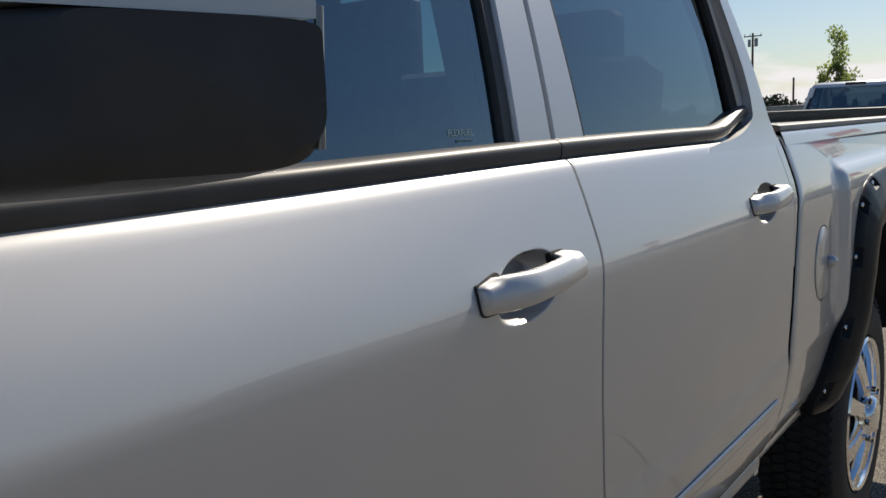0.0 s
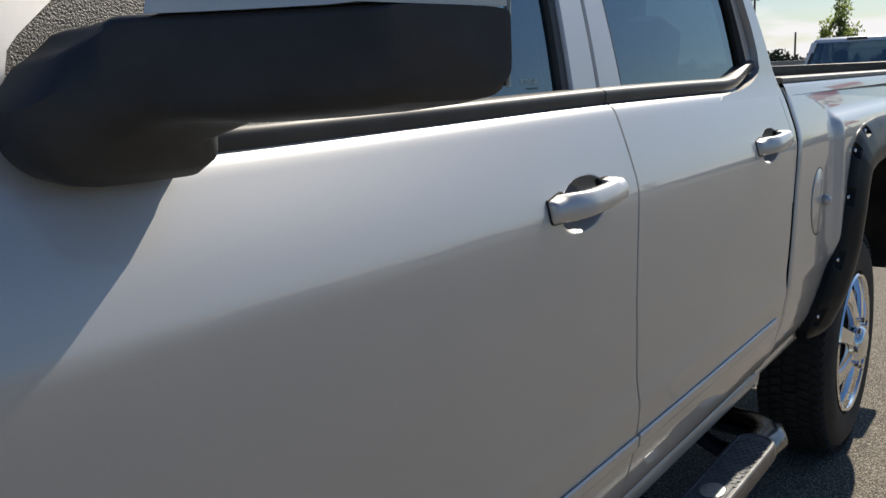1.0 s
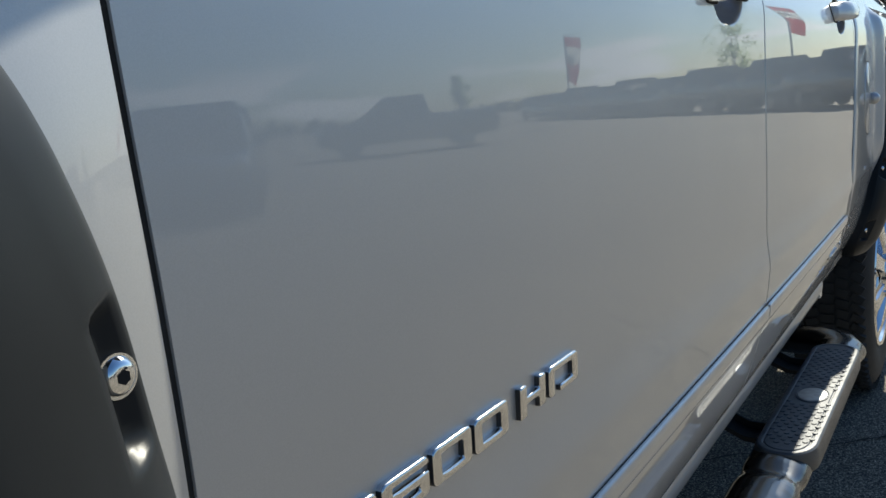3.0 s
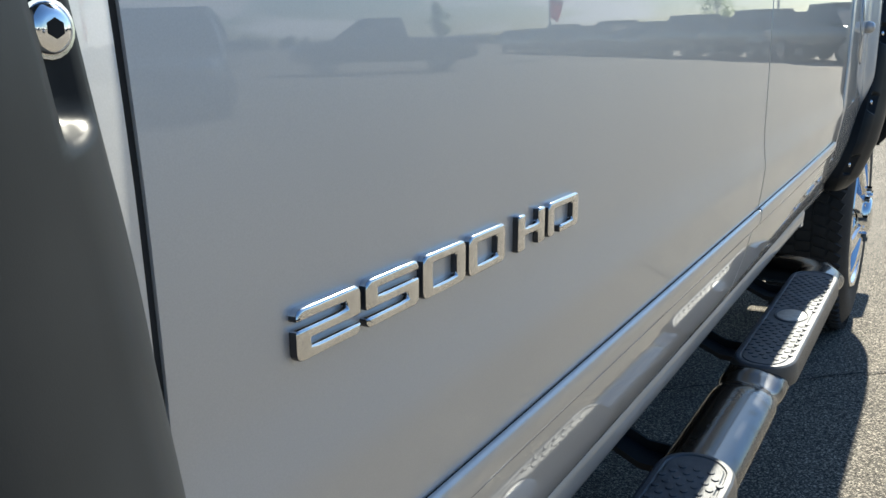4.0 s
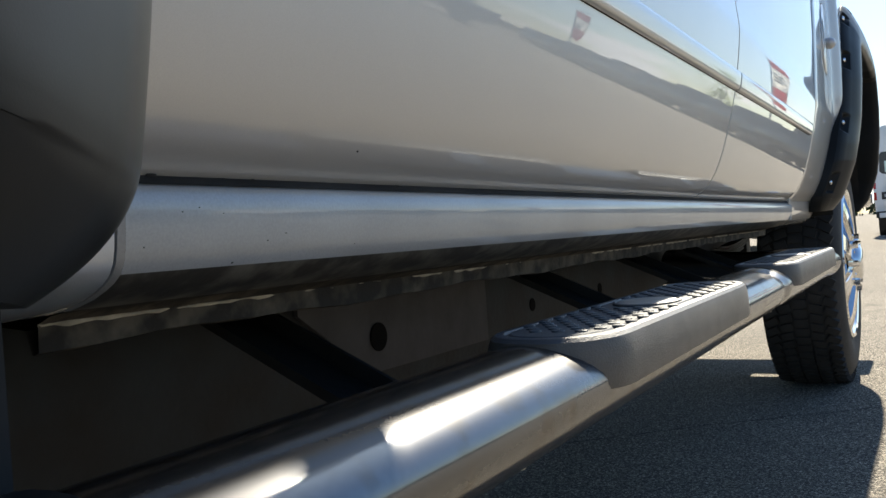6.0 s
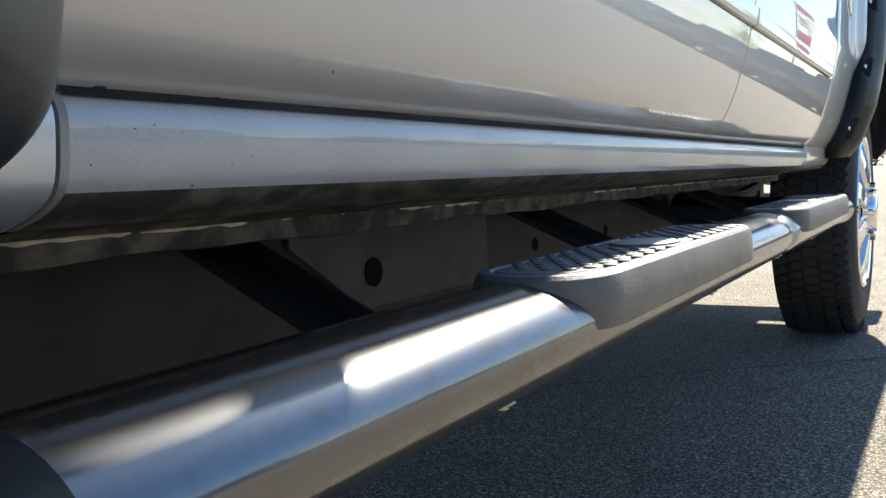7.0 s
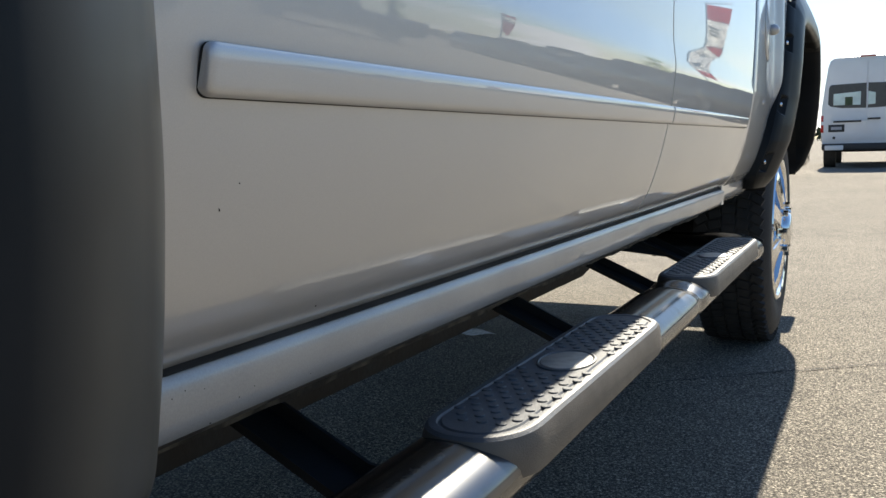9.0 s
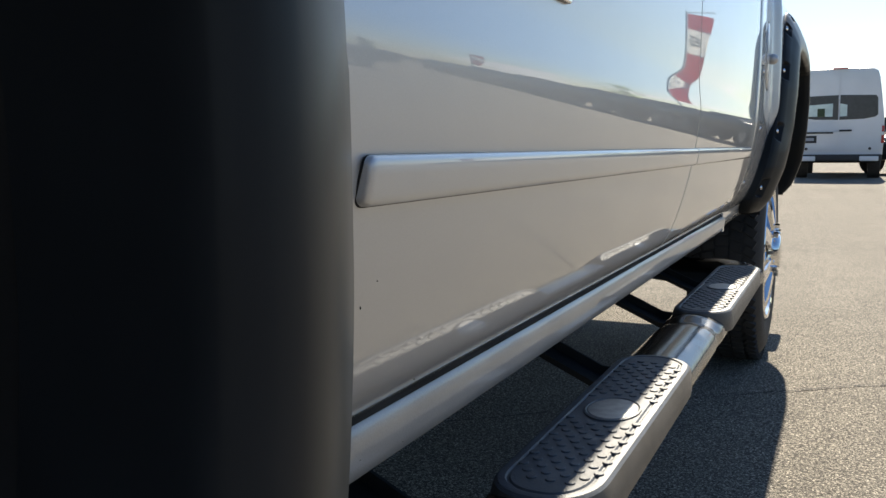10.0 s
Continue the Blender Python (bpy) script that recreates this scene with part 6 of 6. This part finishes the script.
rnd = random.Random(9)
kinds = [("suv", DARKPAINT), ("pickup", DARKPAINT), ("suv", BLUEPAINT), ("sedan", GREYPAINT), ("pickup", BLUEPAINT), ("suv", DARKPAINT), ("suv", REDPAINT), ("pickup", DARKPAINT), ("suv", GREYPAINT), ("sedan", DARKPAINT), ("suv", BLUEPAINT)]
words = {DARKPAINT: "black", BLUEPAINT: "slate blue", GREYPAINT: "grey", REDPAINT: "maroon"}
for i, (k, p) in enumerate(kinds):
    t = i / (len(kinds) - 1)
    car(7.6 + 17.5 * t, 33.0 + 19.0 * t, radians(-43 + rnd.uniform(-2, 2)), p, "%s %s parked in a row across the lot" % (words[p], {"suv": "sport utility car", "sedan": "saloon car", "pickup": "pickup"}[k]), k)
for x, y, k, p in ((5.9, 31.0, "pickup", DARKPAINT), (4.3, 29.2, "suv", BLUEPAINT), (2.8, 27.4, "pickup", DARKPAINT)):
    car(x, y, radians(-43), p, "%s %s parked in a row across the lot" % (words[p], {"suv": "sport utility car", "pickup": "pickup"}[k]), k)
car(15.6, 21.8, radians(55), DARKPAINT, "black crew cab pickup parked side-on in the lot", "pickup")
car(9.9, 7.8, radians(-42), BLUEPAINT, "slate blue sport utility car with bright headlights facing the truck", "suv")
car(11.5, 1.5, radians(-60), BLUEPAINT, "slate blue saloon car parked across the aisle", "sedan")
car(13.0, -4.5, radians(-75), DARKPAINT, "black sport utility car parked across the aisle", "suv")
car(14.0, -10.0, radians(-80), GREYPAINT, "grey pickup parked across the aisle", "pickup")


# ---- white pickup seen over the bed ----
def white_pickup(x, y):
    c = root("pickup_truck", (x, y, 0.0), "white pickup truck seen from behind with a dark rear window", "truck")
    W = 1.96
    part("bed", box((0, 1.0, 1.0), (W, 2.0, 0.72), bevel=0.05, seg=3), PAINT_W, c)
    part("tailgate", box((0, -0.02, 1.0), (1.5, 0.06, 0.56), bevel=0.02), PAINT_W, c)
    part("bumper", box((0, -0.12, 0.60), (W - 0.1, 0.18, 0.2), bevel=0.04), CHROME, c)
    body = bmesh.new()
    loft(body, [[(-0.98, yy, 0.55), (-0.98, yy, 1.40), (-0.95, yy, 1.46), (0.95, yy, 1.46), (0.98, yy, 1.40), (0.98, yy, 0.55)] for yy in (2.05, 4.2, 5.6)])
    part("cab_body", body, PAINT_W, c)
    cab = bmesh.new()
    loft(cab, [[(-0.80, 2.17, 1.925), (0.80, 2.17, 1.925), (0.80, 3.45, 1.925), (-0.80, 3.45, 1.925)], [(-0.78, 2.20, 1.97), (0.78, 2.20, 1.97), (0.78, 3.4, 1.97), (-0.78, 3.4, 1.97)],
               [(-0.70, 2.32, 2.03), (0.70, 2.32, 2.03), (0.70, 3.2, 2.03), (-0.70, 3.2, 2.03)]])
    part("roof", cab, PAINT_W, c)
    part("cab_back", box((0, 2.075, 1.475), (1.86, 0.04, 0.09), bevel=0.01), PAINT_W, c)
    for s in (-1, 1):
        for (xa, ya), (xb, yb), w in (((0.89, 2.09), (0.765, 2.20), 0.10), ((0.90, 3.05), (0.77, 2.95), 0.07), ((0.90, 4.05), (0.77, 3.42), 0.08)):
            post = bmesh.new()
            loft(post, [[(s * x_ - w / 2, y_ - 0.05, z_), (s * x_ + w / 2, y_ - 0.05, z_), (s * x_ + w / 2, y_ + 0.05, z_), (s * x_ - w / 2, y_ + 0.05, z_)] for x_, y_, z_ in ((xa, ya, 1.44), (xb, yb, 1.94))])
            part("pillar", post, PAINT_W, c)
    for nm, mm, a, b in (("rear_window", GLASS_D, (0.85, 2.055, 1.52), (0.72, 2.160, 1.93)), ("windscreen", GLASS, (0.87, 4.08, 1.45), (0.75, 3.44, 1.93))):
        pane = bmesh.new()
        (x_, y_, z_), (x2, y2, z2) = a, b
        loft(pane, [[(-x_, y_, z_), (x_, y_, z_)], [(-x2, y2, z2), (x2, y2, z2)]], closed=False)
        part(nm, pane, mm, c, smooth=False).visible_shadow = False
    for cx in (-0.45, 0.45):
        part("headrest", box((cx, 3.0, 1.66), (0.27, 0.10, 0.22), bevel=0.03), INTERIOR, c)
        part("seat_back", box((cx, 3.0, 1.42), (0.52, 0.14, 0.30), bevel=0.04), INTERIOR, c)
    part("rear_bench", box((0, 2.45, 1.40), (1.60, 0.14, 0.30), bevel=0.04), INTERIOR, c)
    part("dashboard", box((0, 3.85, 1.44), (1.70, 0.30, 0.12), bevel=0.04), INTERIOR, c)
    for x_, x2 in ((-0.845, -0.715), (0.845, 0.715)):
        edge = bmesh.new()
        loft(edge, [[(x_ - 0.03, 2.050, 1.52), (x_ + 0.03, 2.050, 1.52), (x_ + 0.03, 2.062, 1.52), (x_ - 0.03, 2.062, 1.52)], [(x2 - 0.03, 2.154, 1.93), (x2 + 0.03, 2.154, 1.93), (x2 + 0.03, 2.166, 1.93), (x2 - 0.03, 2.166, 1.93)]])
        part("window_seal", edge, GLOSSBLACK, c)
    part("brake_lamp", box((0, 2.20, 1.985), (0.36, 0.05, 0.05), bevel=0.01), GLOSSBLACK, c)
    for s in (-1, 1):
        part("tail_light", box((s * 0.90, -0.02, 1.12), (0.14, 0.1, 0.34), bevel=0.03), RED_LENS, c)
        part("side_window", box((s * 0.835, 3.0, 1.69), (0.008, 1.5, 0.48), Matrix.Rotation(radians(-14 * s), 4, "Y")), GLASS_D, c)
        for yy in (1.0, 4.6):
            wv = part("wheel", add_cyl(bmesh.new(), (s * 0.75, yy, 0.4), (s * 0.99, yy, 0.4), 0.4, n=28), RUBBER, c)
            part("rim", add_cyl(bmesh.new(), (s * 0.97, yy, 0.4), (s * 1.0, yy, 0.4), 0.25, n=20), POLE, wv)
        part("stake_pocket", box((s * 0.33, 2.03, 1.42), (0.22, 0.02, 0.07)), PLASTIC, c)


white_pickup(-3.05, 14.9)


# ---- white high-roof van ----
def van(x, y):
    v = root("van", (x, y, 0), "white high-roof cargo van with two rear doors", "van")
    def sec(yy, sc=1.0, dz=0.0):
        pts = [(0.92, 0.45), (0.99, 0.60), (1.01, 1.0), (1.005, 1.45), (0.94, 2.0), (0.875, 2.45), (0.83, 2.60), (0.74, 2.665), (0.5, 2.68), (0.0, 2.685)]
        pts = pts + [(-a, b) for a, b in pts[-2::-1]]
        return [(a * sc, yy, 0.45 + (b - 0.45) * (1 - dz)) for a, b in pts]
    body = part("body", loft(bmesh.new(), [sec(0.0, 0.985, 0.006), sec(0.03), sec(0.6), sec(4.2), sec(4.6, 0.99, 0.08), sec(5.3, 0.97, 0.45), sec(6.0, 0.92, 0.55)]), PAINT_W, v)
    for s in (-1, 1):
        d = bmesh.new()
        prof = [(0.012, 0.70), (0.94, 0.70), (0.955, 1.2), (0.93, 1.75), (0.86, 2.40), (0.82, 2.56), (0.012, 2.60)]
        loft(d, [[(s * a, -0.022, b) for a, b in prof], [(s * a, 0.0, b) for a, b in prof]])
        door = part("rear_door", d, PAINT_W, v, smooth=False)
        w = bmesh.new()
        prof = [(0.015, 1.44), (0.55, 1.455), (0.80, 1.50), (0.86, 1.56), (0.845, 1.95), (0.80, 2.02), (0.02, 2.04)]
        loft(w, [[(s * a, -0.030, b) for a, b in prof], [(s * a, -0.020, b) for a, b in prof]])
        part("window", w, GLOSSBLACK, door, "dark rear door window", smooth=False)
        # pale pane with the daylight behind the van put into its colour
        lt = bmesh.new()
        a0, a1 = ((0.14, 0.74) if s < 0 else (0.02, 0.18))
        loft(lt, [[(s * a0, -0.033, 1.52), (s * a1, -0.033, 1.49 + 0.04), (s * a1, -0.033, 1.80), (s * a0, -0.033, 1.84)], [(s * a0, -0.031, 1.52), (s * a1, -0.031, 1.53), (s * a1, -0.031, 1.80), (s * a0, -0.031, 1.84)]])
        part("bright_pane", lt, PANE_LIT, door, "pale daylight through the far window", smooth=False)
        if s < 0:
            part("green_bin_view", box((-0.40, -0.034, 1.62), (0.17, 0.003, 0.20), bevel=0.0012), LEAF_FAR, door, "green bin seen through the window")
        part("door_handle", box((s * (0.42 if s < 0 else 0.16), -0.045, 1.13 if s < 0 else 1.18), (0.62 if s < 0 else 0.28, 0.04, 0.045), bevel=0.012), PLASTIC, door)
        tl = part("tail_light", box((s * 0.965, 0.03, 1.08), (0.10, 0.10, 0.42), bevel=0.02), RED_LENS, v)
        part("reversing_lamp", box((s * 0.965, -0.022, 1.10), (0.08, 0.012, 0.08)), PAINT_W, tl)
        part("bumper_step", box((s * 0.70, -0.09, 0.50), (0.42, 0.16, 0.12), bevel=0.03), PAINT_W, v)
        for yy in (0.95, 4.75):
            wv = part("wheel", add_cyl(bmesh.new(), (s * 0.70, yy, 0.37), (s * 0.97, yy, 0.37), 0.37, n=28), RUBBER, v)
            part("rim", add_cyl(bmesh.new(), (s * 0.95, yy, 0.37), (s * 0.98, yy, 0.37), 0.22, n=20), POLE, wv)
        part("door_mirror", box((s * 1.14, 4.75, 1.45), (0.2, 0.1, 0.34), bevel=0.03), PLASTIC, v)
        part("latch_cover", add_cyl(bmesh.new(), (s * 0.71, -0.04, 0.74), (s * 0.71, -0.02, 0.74), 0.035, n=12), PLASTIC, v)
    part("bumper", box((0, -0.06, 0.52), (1.96, 0.14, 0.16), bevel=0.03), PLASTIC, v)
    pl_ = part("number_plate", box((-0.66, -0.03, 0.97), (0.36, 0.016, 0.18), bevel=0.006), PLASTIC, v)
    part("plate_bars", box((-0.66, -0.04, 0.97), (0.24, 0.006, 0.07)), PLATE, pl_)
    part("high_brake_lamp", box((0.0, -0.01, 2.675), (0.34, 0.08, 0.03), bevel=0.008), RED_LENS, v)
    part("underside", box((0, 2.8, 0.45), (1.7, 5.2, 0.12)), UNDER, v)
    return v


van(-0.01, 22.0)
